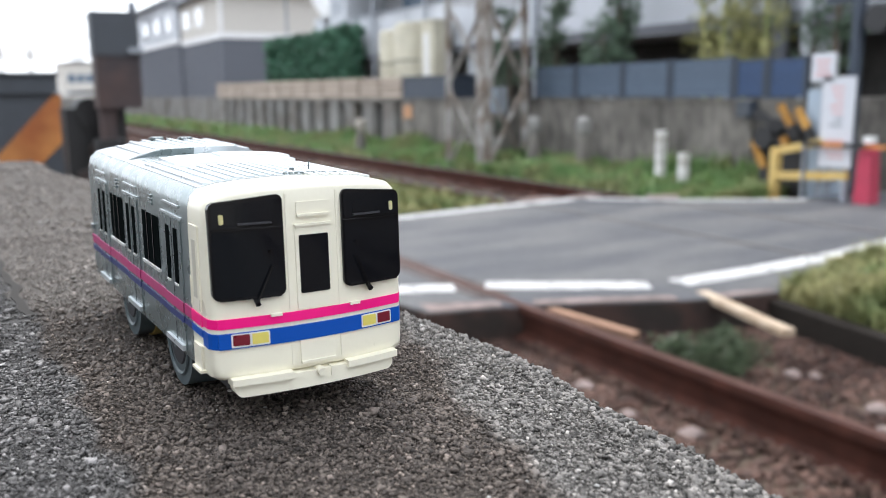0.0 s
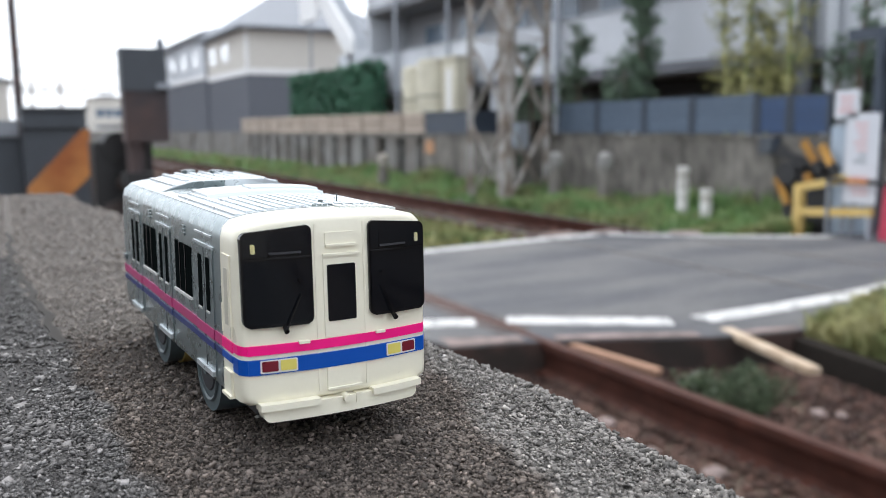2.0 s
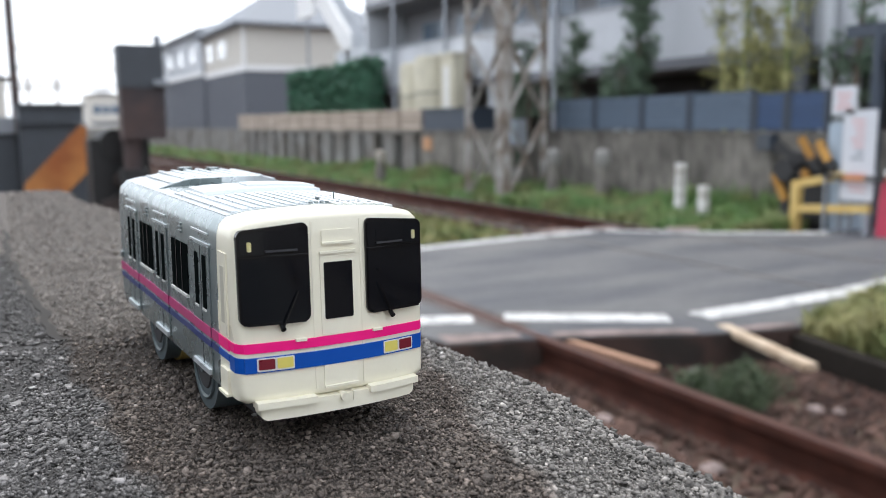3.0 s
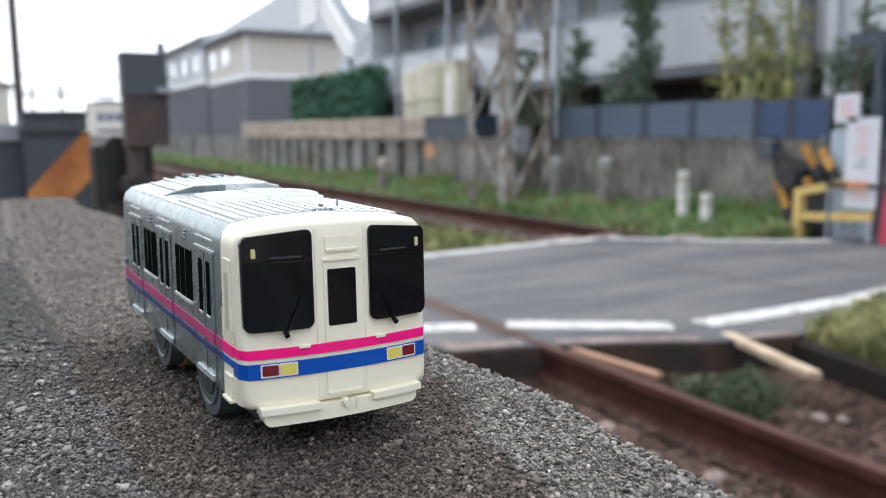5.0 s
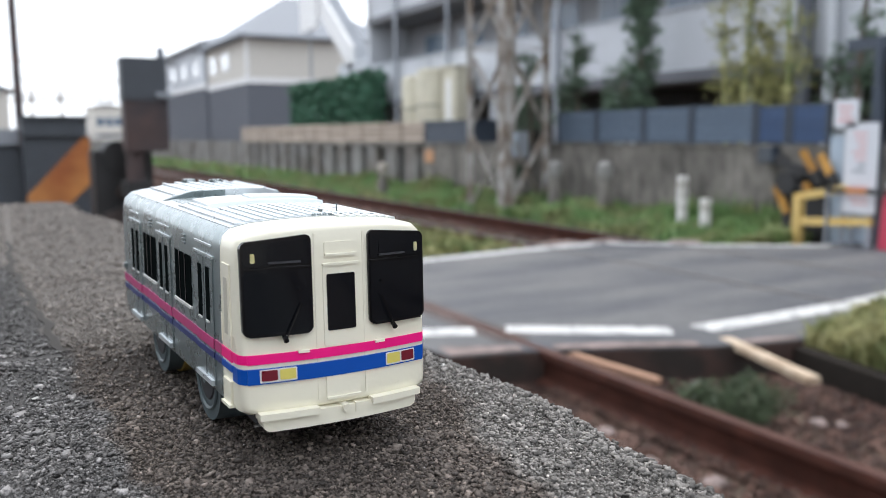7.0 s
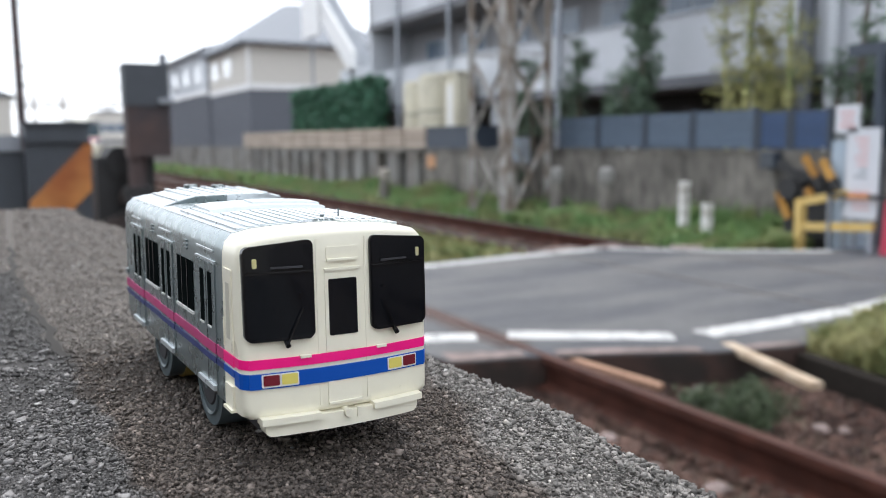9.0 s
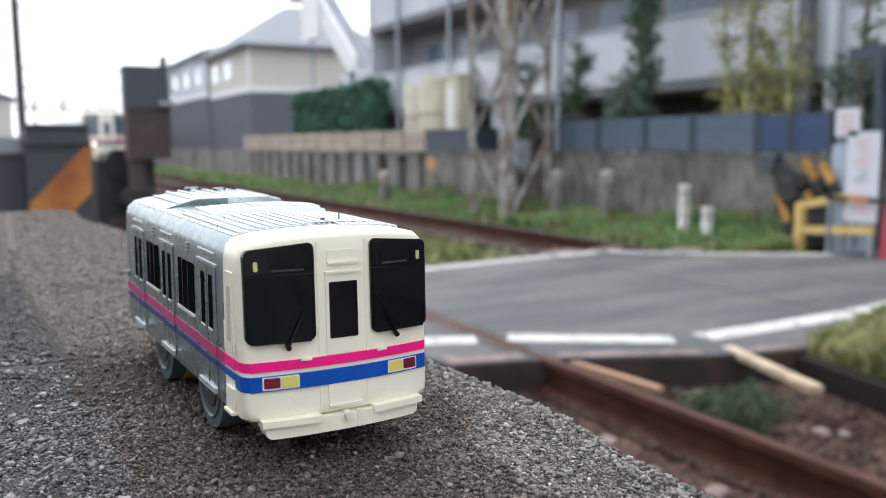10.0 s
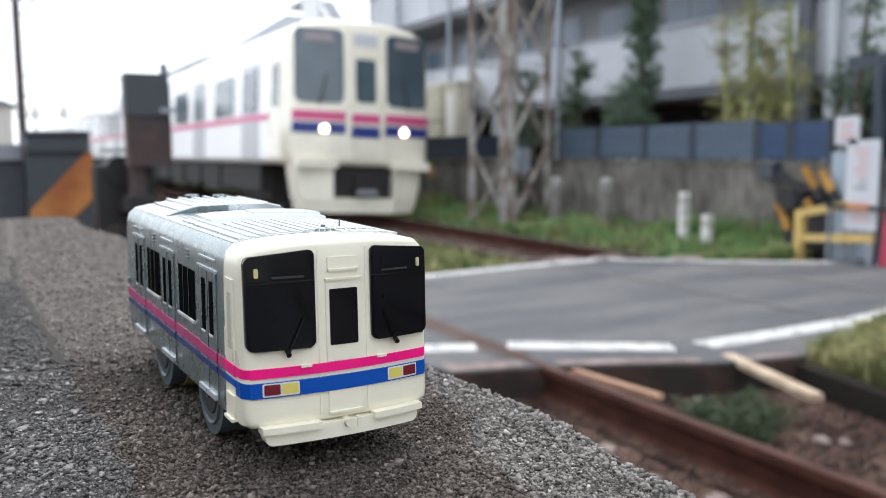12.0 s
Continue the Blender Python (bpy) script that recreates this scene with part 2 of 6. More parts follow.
M_TANKDK = mat("tank_gap_steel", (0.12, 0.11, 0.09), 0.6, var=0.1, scale=8)
M_PANELW = mat("white_panel", (0.66, 0.66, 0.64), 0.55, var=0.06, scale=6)
M_STEEL = mat("weathered_tower_steel", (0.38, 0.365, 0.345), 0.7, metal=0.0, var=0.2, scale=6, second=(0.17, 0.13, 0.10), mix_scale=2.5)
M_BGREY = mat("pale_grey_render", (0.53, 0.55, 0.58), 0.85, var=0.07, scale=2, second=(0.43, 0.45, 0.475), mix_scale=0.5)
# darker copy of the grey render: balcony shade put into the colour
M_BDARK = mat("soffit_and_recess_shade", (0.25, 0.255, 0.265), 0.9, var=0.1, scale=2)
M_SLAB = mat("slab_edge_flashing", (0.12, 0.125, 0.14), 0.6, var=0.1, scale=3)
M_BEIGE = mat("beige_siding", (0.54, 0.515, 0.47), 0.85, var=0.06, scale=3, stretch=(1, 1, 4))
M_CHAR = mat("charcoal_siding", (0.105, 0.113, 0.132), 0.75, var=0.1, scale=3, stretch=(1, 1, 4))
M_ROOF = mat("slate_grey_roofing", (0.17, 0.185, 0.21), 0.7, var=0.12, scale=5, stretch=(1, 4, 1))
M_TRIMW = mat("white_trim", (0.70, 0.70, 0.70), 0.6, var=0.05, scale=4)
M_WINDOW = mat("dark_window_glass", (0.10, 0.14, 0.19), 0.12, var=0.1, scale=2)
# near-white base colour paints the sky reflected in the panes
M_SKYPANE = mat("sky_reflection_window_glass", (0.75, 0.77, 0.80), 0.08, var=0.05, scale=2, coat=0.8)
M_PIPE = mat("galvanised_pipe", (0.30, 0.32, 0.35), 0.5, metal=0.5, var=0.1, scale=6)
M_BARK = mat("bark", (0.10, 0.08, 0.06), 0.9, var=0.3, scale=20, bump=0.3, bump_scale=40)
M_LEAF = mat("evergreen_leaves", (0.075, 0.12, 0.075), 0.55, var=0.25, scale=4, island=0.5)
M_BAMBOO = mat("yellow_green_bamboo_leaves", (0.25, 0.245, 0.095), 0.6, var=0.25, scale=4, island=0.45)
M_HEDGE = mat("hedge_leaves", (0.045, 0.13, 0.078), 0.6, var=0.25, scale=4, island=0.45)
M_YEL = mat("yellow_safety_paint", (0.54, 0.38, 0.13), 0.5, var=0.12, scale=8, second=(0.5, 0.28, 0.03), mix_scale=3, spread=(0.55, 0.75))
M_BLACK = mat("black_paint", (0.015, 0.015, 0.016), 0.55, var=0.2, scale=10)
M_ORANGE = mat("faded_orange_paint", (0.52, 0.21, 0.06), 0.6, var=0.15, scale=12, second=(0.36, 0.11, 0.03), mix_scale=4)
M_AMBER = mat("amber_striping", (0.46, 0.24, 0.05), 0.6, var=0.2, scale=12, second=(0.30, 0.14, 0.02), mix_scale=4)
M_BOARD = mat("charcoal_board_paint", (0.062, 0.070, 0.082), 0.7, var=0.15, scale=14)
M_RUSTPOST = mat("brown_black_post", (0.050, 0.042, 0.045), 0.8, var=0.25, scale=9, second=(0.085, 0.055, 0.05), mix_scale=4)
M_SIGN = mat("white_sign_enamel", (0.54, 0.55, 0.58), 0.45, var=0.04, scale=6)
M_SIGNRED = mat("red_lettering", (0.58, 0.36, 0.36), 0.5, var=0.05, scale=6)
M_SIGNBL = mat("pale_blue_panel", (0.34, 0.41, 0.48), 0.5, var=0.04, scale=5)
M_REDPOST = mat("crimson_paint", (0.42, 0.03, 0.07), 0.5, var=0.1, scale=6)
M_POSTW = mat("white_marker_post", (0.66, 0.65, 0.62), 0.7, var=0.1, scale=20, second=(0.45, 0.43, 0.4), mix_scale=8)
M_TAG = mat("orange_tag", (0.42, 0.22, 0.11), 0.6, var=0.1, scale=10)
M_STONE = mat("pale_stone", (0.34, 0.31, 0.27), 0.9, var=0.25, scale=10)
# real train
M_TCREAM = mat("ivory_train_paint", (0.82, 0.78, 0.66), 0.3, var=0.04, scale=2, coat=0.3)
M_TSTEEL = mat("brushed_stainless", (0.86, 0.86, 0.86), 0.35, metal=0.2, var=0.015, scale=1)
M_TGLASS = mat("train_glass", (0.055, 0.085, 0.105), 0.12, var=0.25, scale=1.2, spec=0.8)
M_TUNDER = mat("sooty_underframe", (0.020, 0.018, 0.018), 0.8, var=0.3, scale=4)
M_TDOOR = mat("train_door_steel", (0.46, 0.47, 0.48), 0.35, metal=0.5, var=0.05, scale=3)
M_TPINK = mat("train_magenta_band", (0.62, 0.09, 0.23), 0.35, var=0.05, scale=2)
M_TBLUE = mat("train_navy_band", (0.02, 0.04, 0.22), 0.35, var=0.05, scale=2)
M_LAMP = mat("lit_headlamp", (1.0, 0.88, 0.68), 0.3, var=0, emit=6.0)
M_SIGNLIT = mat("destination_display", (0.22, 0.19, 0.20), 0.4, var=0.2, scale=20, emit=0.1)


# ---------------------------------------------------------------- mesh helpers
def part(name, bm, material, parent=None, label="", smooth=False, bevel=0.0, scale=1.0):
    if bevel:
        bmesh.ops.bevel(bm, geom=[e for e in bm.edges if e.is_manifold and e.calc_face_angle(0) > 0.5], offset=bevel, segments=2, affect="EDGES", profile=0.6)
    bmesh.ops.recalc_face_normals(bm, faces=bm.faces[:])
    if scale != 1.0:
        bmesh.ops.scale(bm, vec=(scale, scale, scale), verts=bm.verts[:])
    me = bpy.data.meshes.new(name)
    bm.to_mesh(me)
    bm.free()
    me.materials.append(material)
    if smooth:
        for p in me.polygons:
            p.use_smooth = True
        me.set_sharp_from_angle(angle=radians(38))
    ob = new(name, me)
    if parent is not None:
        ob.parent = parent
    if label:
        tagged(ob, label)
    return ob


def box(x0, x1, y0, y1, z0, z1, bm=None, m=None):
    bm = bm or bmesh.new()
    vs = [bm.verts.new((x, y, z)) for x in (x0, x1) for y in (y0, y1) for z in (z0, z1)]
    for f in ((0, 1, 3, 2), (4, 6, 7, 5), (0, 4, 5, 1), (2, 3, 7, 6), (0, 2, 6, 4), (1, 5, 7, 3)):
        bm.faces.new([vs[i] for i in f])
    if m is not None:
        for w in vs:
            w.co = m @ w.co
    return bm


def bar(p, q, w, h, bm=None):
    """A rectangular bar from p to q."""
    p, q = Vector(p), Vector(q)
    m = Matrix.Translation(p) @ (q - p).to_track_quat("Y", "Z").to_matrix().to_4x4()
    return box(-w / 2, w / 2, 0, (q - p).length, -h / 2, h / 2, bm, m)


def rod(p, q, r0, r1=None, n=10, bm=None):
    bm = bm or bmesh.new()
    r1 = r0 if r1 is None else r1
    p, q = Vector(p), Vector(q)
    m = (q - p).to_track_quat("Z", "Y").to_matrix()
    rings = []
    for c, r in ((p, r0), (q, r1)):
        rings.append([bm.verts.new(c + m @ Vector((r * math.cos(a), r * math.sin(a), 0))) for a in [2 * math.pi * i / n for i in range(n)]])
    for i in range(n):
        bm.faces.new((rings[0][i], rings[0][(i + 1) % n], rings[1][(i + 1) % n], rings[1][i]))
    bm.faces.new(rings[0][::-1])
    bm.faces.new(rings[1])
    return bm


def loft(rings, caps=True, bm=None):
    bm = bm or bmesh.new()
    vr = [[bm.verts.new(p) for p in ring] for ring in rings]
    n = len(vr[0])
    for a, b in zip(vr, vr[1:]):
        for i in range(n):
            bm.faces.new((a[i], a[(i + 1) % n], b[(i + 1) % n], b[i]))
    if caps:
        bm.faces.new(vr[0][::-1])
        bm.faces.new(vr[-1])
    return bm


def prism(outline, z0, z1, bm=None):
    return loft([[(x, y, z0) for x, y in outline], [(x, y, z1) for x, y in outline]], True, bm)


def thing(name, m, label, category, group="", kind=""):
    ob = new(name)
    ob.matrix_basis = m
    ob.empty_display_size = 0.1
    return tagged(ob, label, category, group, kind)


tmp = bmesh.new()
bmesh.ops.create_icosphere(tmp, subdivisions=1, radius=1.0)
ICO_V = np.array([w.co[:] for w in tmp.verts])
ICO_F = np.array([[w.index for w in f.verts] for f in tmp.faces])
tmp.free()


CUBE_V = np.array([[x, y, z] for x in (-0.62, 0.62) for y in (-0.62, 0.62) for z in (-0.62, 0.62)])
CUBE_F = np.array([[0, 1, 3], [0, 3, 2], [4, 6, 7], [4, 7, 5], [0, 4, 5], [0, 5, 1], [2, 3, 7], [2, 7, 6], [0, 2, 6], [0, 6, 4], [1, 5, 7], [1, 7, 3]])


def stones(name, centres, radii, rng, material, squash=0.7, rough=0.25, parent=None, crushed=False):
    """Many small irregular stones in one mesh: rounded ones, or angular crushed ones turned at random."""
    n = len(centres)
    base, tri = (CUBE_V, CUBE_F) if crushed else (ICO_V, ICO_F)
    v = base[None] * (1 + rough * rng.uniform(-1, 1, (n, len(base), 3 if crushed else 1)))
    v = v * radii[:, None, None] * np.stack([rng.uniform(0.75, 1.25, n), rng.uniform(0.75, 1.25, n), squash * rng.uniform(0.7, 1.2, n)], 1)[:, None]
    if crushed:
        tip = rng.uniform(-0.9, 0.9, n)
        c, s = np.cos(tip)[:, None], np.sin(tip)[:, None]
        v = np.stack([v[..., 0], v[..., 1] * c - v[..., 2] * s, v[..., 1] * s + v[..., 2] * c], -1)
    a = rng.uniform(0, 2 * math.pi, n)
    c, s = np.cos(a)[:, None], np.sin(a)[:, None]
    v = np.stack([v[..., 0] * c - v[..., 1] * s, v[..., 0] * s + v[..., 1] * c, v[..., 2]], -1) + centres[:, None]
    f = (tri[None] + np.arange(n)[:, None, None] * len(base)).reshape(-1, 3)
    me = bpy.data.meshes.new(name)
    me.vertices.add(n * len(base))
    me.vertices.foreach_set("co", v.reshape(-1).astype(np.float32))
    me.loops.add(len(f) * 3)
    me.loops.foreach_set("vertex_index", f.reshape(-1).astype(np.int32))
    me.polygons.add(len(f))
    me.polygons.foreach_set("loop_start", np.arange(0, len(f) * 3, 3, dtype=np.int32))
    me.update(calc_edges=True)
    me.validate()
    me.materials.append(material)
    ob = new(name, me)
    if parent is not None:
        ob.parent = parent
    return ob


def blades(name, centres, heights, rng, material, width=0.02, lean=0.5, parent=None, leaf=False):
    """Many small leaf or grass blades in one mesh: a bent strip of two quads each."""
    n = len(centres)
    a = rng.uniform(0, 2 * math.pi, n)
    side = np.stack([np.cos(a), np.sin(a), np.zeros(n)], 1)
    fwd = np.stack([-np.sin(a), np.cos(a), np.zeros(n)], 1)
    if leaf:
        up = rng.normal(0, 1, (n, 3))
        up /= np.linalg.norm(up, axis=1)[:, None]
        side = np.cross(up, rng.normal(0, 1, (n, 3)))
        side /= np.linalg.norm(side, axis=1)[:, None] + 1e-9
        fwd = np.cross(up, side)
    else:
        up = np.tile([[0, 0, 1.0]], (n, 1))
    h = heights[:, None]
    w = (width * rng.uniform(0.6, 1.3, n))[:, None]
    ln = (lean * rng.uniform(0.2, 1, n))[:, None]
    p0, p1, p2 = centres, centres + up * h * 0.55 + fwd * h * ln * 0.25, centres + up * h * (1 - 0.2 * ln) + fwd * h * ln
    v = np.stack([p0 - side * w * 0.5, p0 + side * w * 0.5, p1 + side * w * 0.6, p1 - side * w * 0.6, p2 + side * w * 0.12, p2 - side * w * 0.12], 1)
    base = np.arange(n)[:, None] * 6
    f = np.concatenate([base + np.array([[0, 1, 2, 3]]), base + np.array([[3, 2, 4, 5]])]).astype(np.int32)
    me = bpy.data.meshes.new(name)
    me.vertices.add(n * 6)
    me.vertices.foreach_set("co", v.reshape(-1).astype(np.float32))
    me.loops.add(len(f) * 4)
    me.loops.foreach_set("vertex_index", f.reshape(-1))
    me.polygons.add(len(f))
    me.polygons.foreach_set("loop_start", np.arange(0, len(f) * 4, 4, dtype=np.int32))
    me.update(calc_edges=True)
    me.materials.append(material)
    ob = new(name, me)
    if parent is not None:
        ob.parent = parent
    return ob


# ---------------------------------------------------------------- ledge with the toy on it
S = 0.040                                        # the toy's unit: its body width in metres
TOY = pose(0.063, 0.175, 1.184, 1.265, 0.171, 2.959) @ pose(0, -0.29 * S, 0)   # toy front, on the ledge


def edge_u(y):
    """The ledge's track-side edge in toy units."""
    if y < 8:
        base = float(np.interp(y, [-14, -4, -1.5, -0.9, -0.1, 0.85, 1.4, 4, 8], [0.95, 1.12, 1.28, 1.34, 1.40, 1.40, 1.34, 1.19, 1.076]))
    else:
        base = 1.22 - 0.018 * y - max(0, y - 11) * 0.085 + (0.17 if y > 14.6 else 0.0)
    return base + 0.025 * math.sin(y * 1.7 + 0.6) + 0.02 * math.sin(y * 4.3 + 1)


def seam_u(y):
    """The joint between two slabs of the ledge, running along it."""
    return -1.0 + 0.07 * np.maximum(0, y - 7.2) + 0.02 * np.sin(y * 5.1) + 0.015 * np.sin(y * 11.7)


def build_ledge():
    ledge = thing("concrete_ledge", TOY, "rough exposed-aggregate concrete ledge beside the track", "ledge", kind="structure")
    rng = np.random.default_rng(4)
    ys = [-14 + 0.25 * i for i in range(120)]
    ring_top = []
    cols = 10
    for y in ys:
        e = edge_u(y)
        us = [-12 + (e - 0.06 + 12) * i / (cols - 1) for i in range(cols)]
        row = [(u, y, -0.019 + 0.006 * noise.noise((u * 1.5, y * 1.5, 0))) for u in us]
        row += [(e, y, -0.05), (e + 0.04, y, -0.4), (e + 0.05, y, -36.0), (-12, y, -36.0)]
        ring_top.append([(a * S, b * S, c * S) for a, b, c in row])
    bm = loft(ring_top)
    part("cement_body", bm, M_CEMENT, ledge)
    # dirt-filled joints
    rows = []
    for i in range(68):
        y = 2.9 + 0.1 * i
        w = 0.030 + 0.016 * abs(noise.noise((y * 3, 0, 2)))
        rows.append([(k[0] * S, y * S, k[1] * S) for k in ((seam_u(y) - w, -0.03), (seam_u(y) - w, -0.009), (seam_u(y) + w, -0.009), (seam_u(y) + w, -0.03))])
    part("joint_dirt", loft(rows), M_JOINT, ledge, "dark dirt in the slab joint")
    rows = []
    for i in range(20):
        u = -1.9 + 0.045 * i
        y, w = 7.15 + 0.03 * math.sin(u * 9), 0.03 + 0.02 * abs(noise.noise((u * 3, 0, 2)))
        rows.append([(u * S, k[0] * S, k[1] * S) for k in ((y + w, -0.03), (y + w, -0.009), (y - w, -0.009), (y - w, -0.03))])
    part("joint_dirt", loft(rows), M_JOINT, ledge, "dark dirt in the slab joint")
    # pebbles: fine and close by, coarser far off
    def field(n, y0, y1, u0, grow):
        y = rng.uniform(y0, y1, n)
        e = np.array([edge_u(t) for t in y])
        u = u0 + (e + 0.03 - u0) * rng.uniform(0, 1, n) ** 0.9
        r = np.clip(rng.lognormal(math.log(0.0066), 0.48, n), 0.004, 0.030) * grow
        # worn joint between two slabs, running along the ledge
        wob = np.array([noise.noise((a * 1.2, b * 1.2, 5)) for a, b in zip(u, y)])
        joint = ((np.abs(u - seam_u(y)) < 0.048) & (y > 2.9)) | ((np.abs(y - 2.85 + 0.12 * wob) < 0.035) & (u < -0.45)) | ((np.abs(y - 7.15) < 0.1) & (u < -0.98))
        pit = np.array([noise.noise((a * 4.2, b * 4.2, 9)) + 0.7 * noise.noise((a * 11, b * 11, 1)) for a, b in zip(u, y)])
        r = np.minimum(r * (1 + 0.4 * np.clip(wob, -0.4, 0.8)), 0.026 * max(1, grow))
        over = np.clip((u - e + 0.05) / 0.08, 0, 1)
        z = -0.012 + 0.007 * pit - over * 0.05 + r * rng.uniform(-0.45, 0.4, n) - joint * 0.026
        keep = ~joint
        return np.stack([u, y, z], 1)[keep] * S, (r * S)[keep]
    for k, (n, y0, y1, u0, grow) in enumerate(((92000, -2.1, 1.6, -1.75, 1.0), (32000, 1.6, 6.5, -1.75, 1.2), (17000, 6.5, 15.7, -1.6, 1.6), (9000, -13.5, 14.5, -11.5, 3.0))):
        c, r = field(n, y0, y1, u0, grow)
        if k == 3:                               # outlying coarse stretch round the fine one
            out = (c[:, 0] < -1.85 * S) | (c[:, 1] < -2.4 * S)
            c, r = c[out], r[out]
        tagged(stones("aggregate", c, r, rng, M_PEBBLE if k == 0 else M_FARPEB, 0.52 if k < 2 else 0.4, 0.5, ledge, True), kind="stuff")
    c, r = field(1600, -2.2, 2.2, -1.75, 1.35)
    tagged(stones("coarse_aggregate", c, r, rng, M_PEBBLE, 0.5, 0.42, ledge, True), kind="stuff")
    c, r = field(4200, -2.2, 2.8, -1.75, 1.2)
    c[:, 2] += 0.004 * S
    tagged(stones("light_grains", c, r, rng, M_LIGHTPEB, 0.6, 0.42, ledge, True), kind="stuff")
    # flat weathered flakes on the greyer slab
    c, r = field(9000, -2.2, 3.2, -1.75, 1.45)
    worn = np.array([p[0] / S + 0.95 + 0.22 * noise.noise((p[0] * 40, p[1] * 40, 3)) for p in c]) < 0
    c, r = c[worn], r[worn]
    tagged(stones("weathered_flakes", c, r * rng.uniform(0.7, 1.5, len(r)), rng, M_FLAKE, 0.38, 0.5, ledge, True), kind="stuff")
    c, r = field(320, -2.2, 8.0, -1.75, 1.5)
    tagged(stones("pale_pebbles", c, r * 0.9, rng, M_PALEPEB, 0.5, 0.35, ledge), kind="stuff")
    # coarse pebbles along the broken edge
    n = 3500
    y = rng.uniform(-3.2, 4.5, n)
    u = np.array([edge_u(t) for t in y]) - np.abs(rng.normal(0, 0.08, n)) + 0.03
    r = rng.uniform(0.010, 0.026, n)
    tagged(stones("edge_pebbles", np.stack([u, y, -0.02 + rng.uniform(-0.02, 0.015, n)], 1) * S, r * S, rng, M_PEBBLE, 0.85, 0.3, ledge, True), kind="stuff")


# ---------------------------------------------------------------- ground, road, track
def build_ground():
    rng = np.random.default_rng(8)
    bm = box(-400, 400, -300, 900, -1.2, -0.21)
    tagged(part("ground", bm, M_SOIL), "brown soil and gravel track bed", "ground", kind="structure")
    near = [(-6.0, 7.2), (0.2, 5.3), (2.2, 4.62), (2.285, 4.175), (2.72, 4.06), (2.855, 4.0), (3.255, 3.846), (3.71, 3.62), (4.05, 3.52), (4.36, 3.453),
            (4.72, 3.62), (6.0, 3.86), (9.0, 4.25), (30.0, 5.2)]
    far = [(30.0, 9.4), (9.6, 6.25), (8.25, 6.42), (7.2, 7.1), (6.3, 7.95), (5.0, 7.92), (3.9, 7.78), (0.5, 8.2), (-6.0, 9.8)]
    bm = prism(near + far, -0.2, -0.002)
    road = tagged(part("road", bm, M_ASPHALT, bevel=0.012), "worn grey asphalt level crossing deck", "road", kind="structure")
    bm = bmesh.new()
    for a, b in zip(near[2:9], near[3:10]):
        d = (Vector(b) - Vector(a)).normalized()
        nrm = Vector((d.y, -d.x)) * 0.016
        prism([a, b, (b[0] + nrm.x, b[1] + nrm.y), (a[0] + nrm.x, a[1] + nrm.y)], -0.205, -0.012, bm)
    tagged(part("road_edge_kerb", bm, M_DECKSIDE), "dirty concrete kerb along the crossing deck, coloured darker for its shadow", "kerb", kind="structure")

    for lip, where in (([(2.295, 4.185), (2.72, 4.072), (2.765, 4.19), (2.32, 4.38)], "beside the rail"),
                       ([(2.90, 3.995), (3.26, 3.856), (3.70, 3.635), (3.74, 3.735), (3.30, 3.955), (2.94, 4.10)], "between the rail and the timber"),
                       ([(3.99, 3.552), (4.345, 3.468), (4.40, 3.54), (4.02, 3.63)], "past the timber")):
        tagged(part("deck_lip", prism(lip, -0.001, 0.002), M_LIP), "pinkish worn concrete lip " + where, "kerb", "deck lips", "structure")
    for x in (1.46, 2.83):
        for a, b in ((-0.135, -0.04), (0.04, 0.10)):
            tagged(part("flangeway_strip", box(x + a, x + b, 5.05 - 0.55 * (x - 1.46), 7.55, -0.001, 0.0015), M_FLANGE), "rust-stained strip of deck beside the rail", "kerb", "strips beside the crossing rails", "structure")

    def stripe(pts, w):
        bm = bmesh.new()
        left, right = [], []
        for i, p in enumerate(pts):
            a, b = Vector(pts[max(0, i - 1)]), Vector(pts[min(len(pts) - 1, i + 1)])
            d = (b - a).normalized()
            n = Vector((-d.y, d.x)) * w / 2
            left.append((p[0] + n.x, p[1] + n.y))
            right.append((p[0] - n.x, p[1] - n.y))
        return prism(left + right[::-1], -0.001, 0.002, bm)
    for pts, w in (([(1.7, 5.05), (2.2, 4.86), (2.72, 4.64)], 0.2), ([(2.93, 4.59), (3.35, 4.31), (3.82, 4.02)], 0.2),
                   ([(4.03, 3.97), (4.7, 3.97), (5.5, 4.0), (6.1, 4.06), (9.0, 4.45)], 0.2),
                   ([(2.0, 7.75), (3.9, 7.62), (5.2, 7.75), (6.2, 7.8)], 0.16), ([(6.35, 7.76), (7.25, 6.95), (8.3, 6.28)], 0.13)):
        tagged(part("road_marking", stripe(pts, w), M_LINE), "worn white painted edge line on the asphalt", "road marking", "road edge lines", "structure")


def rail_profile(x, y, z):
    half = [(0.030, 0.0), (0.036, -0.010), (0.035, -0.044), (0.012, -0.058), (0.010, -0.150), (0.028, -0.168), (0.068, -0.180), (0.068, -0.195)]
    return [(x + a, y, z + b) for a, b in half] + [(x - a, y, z + b) for a, b in half[::-1]]


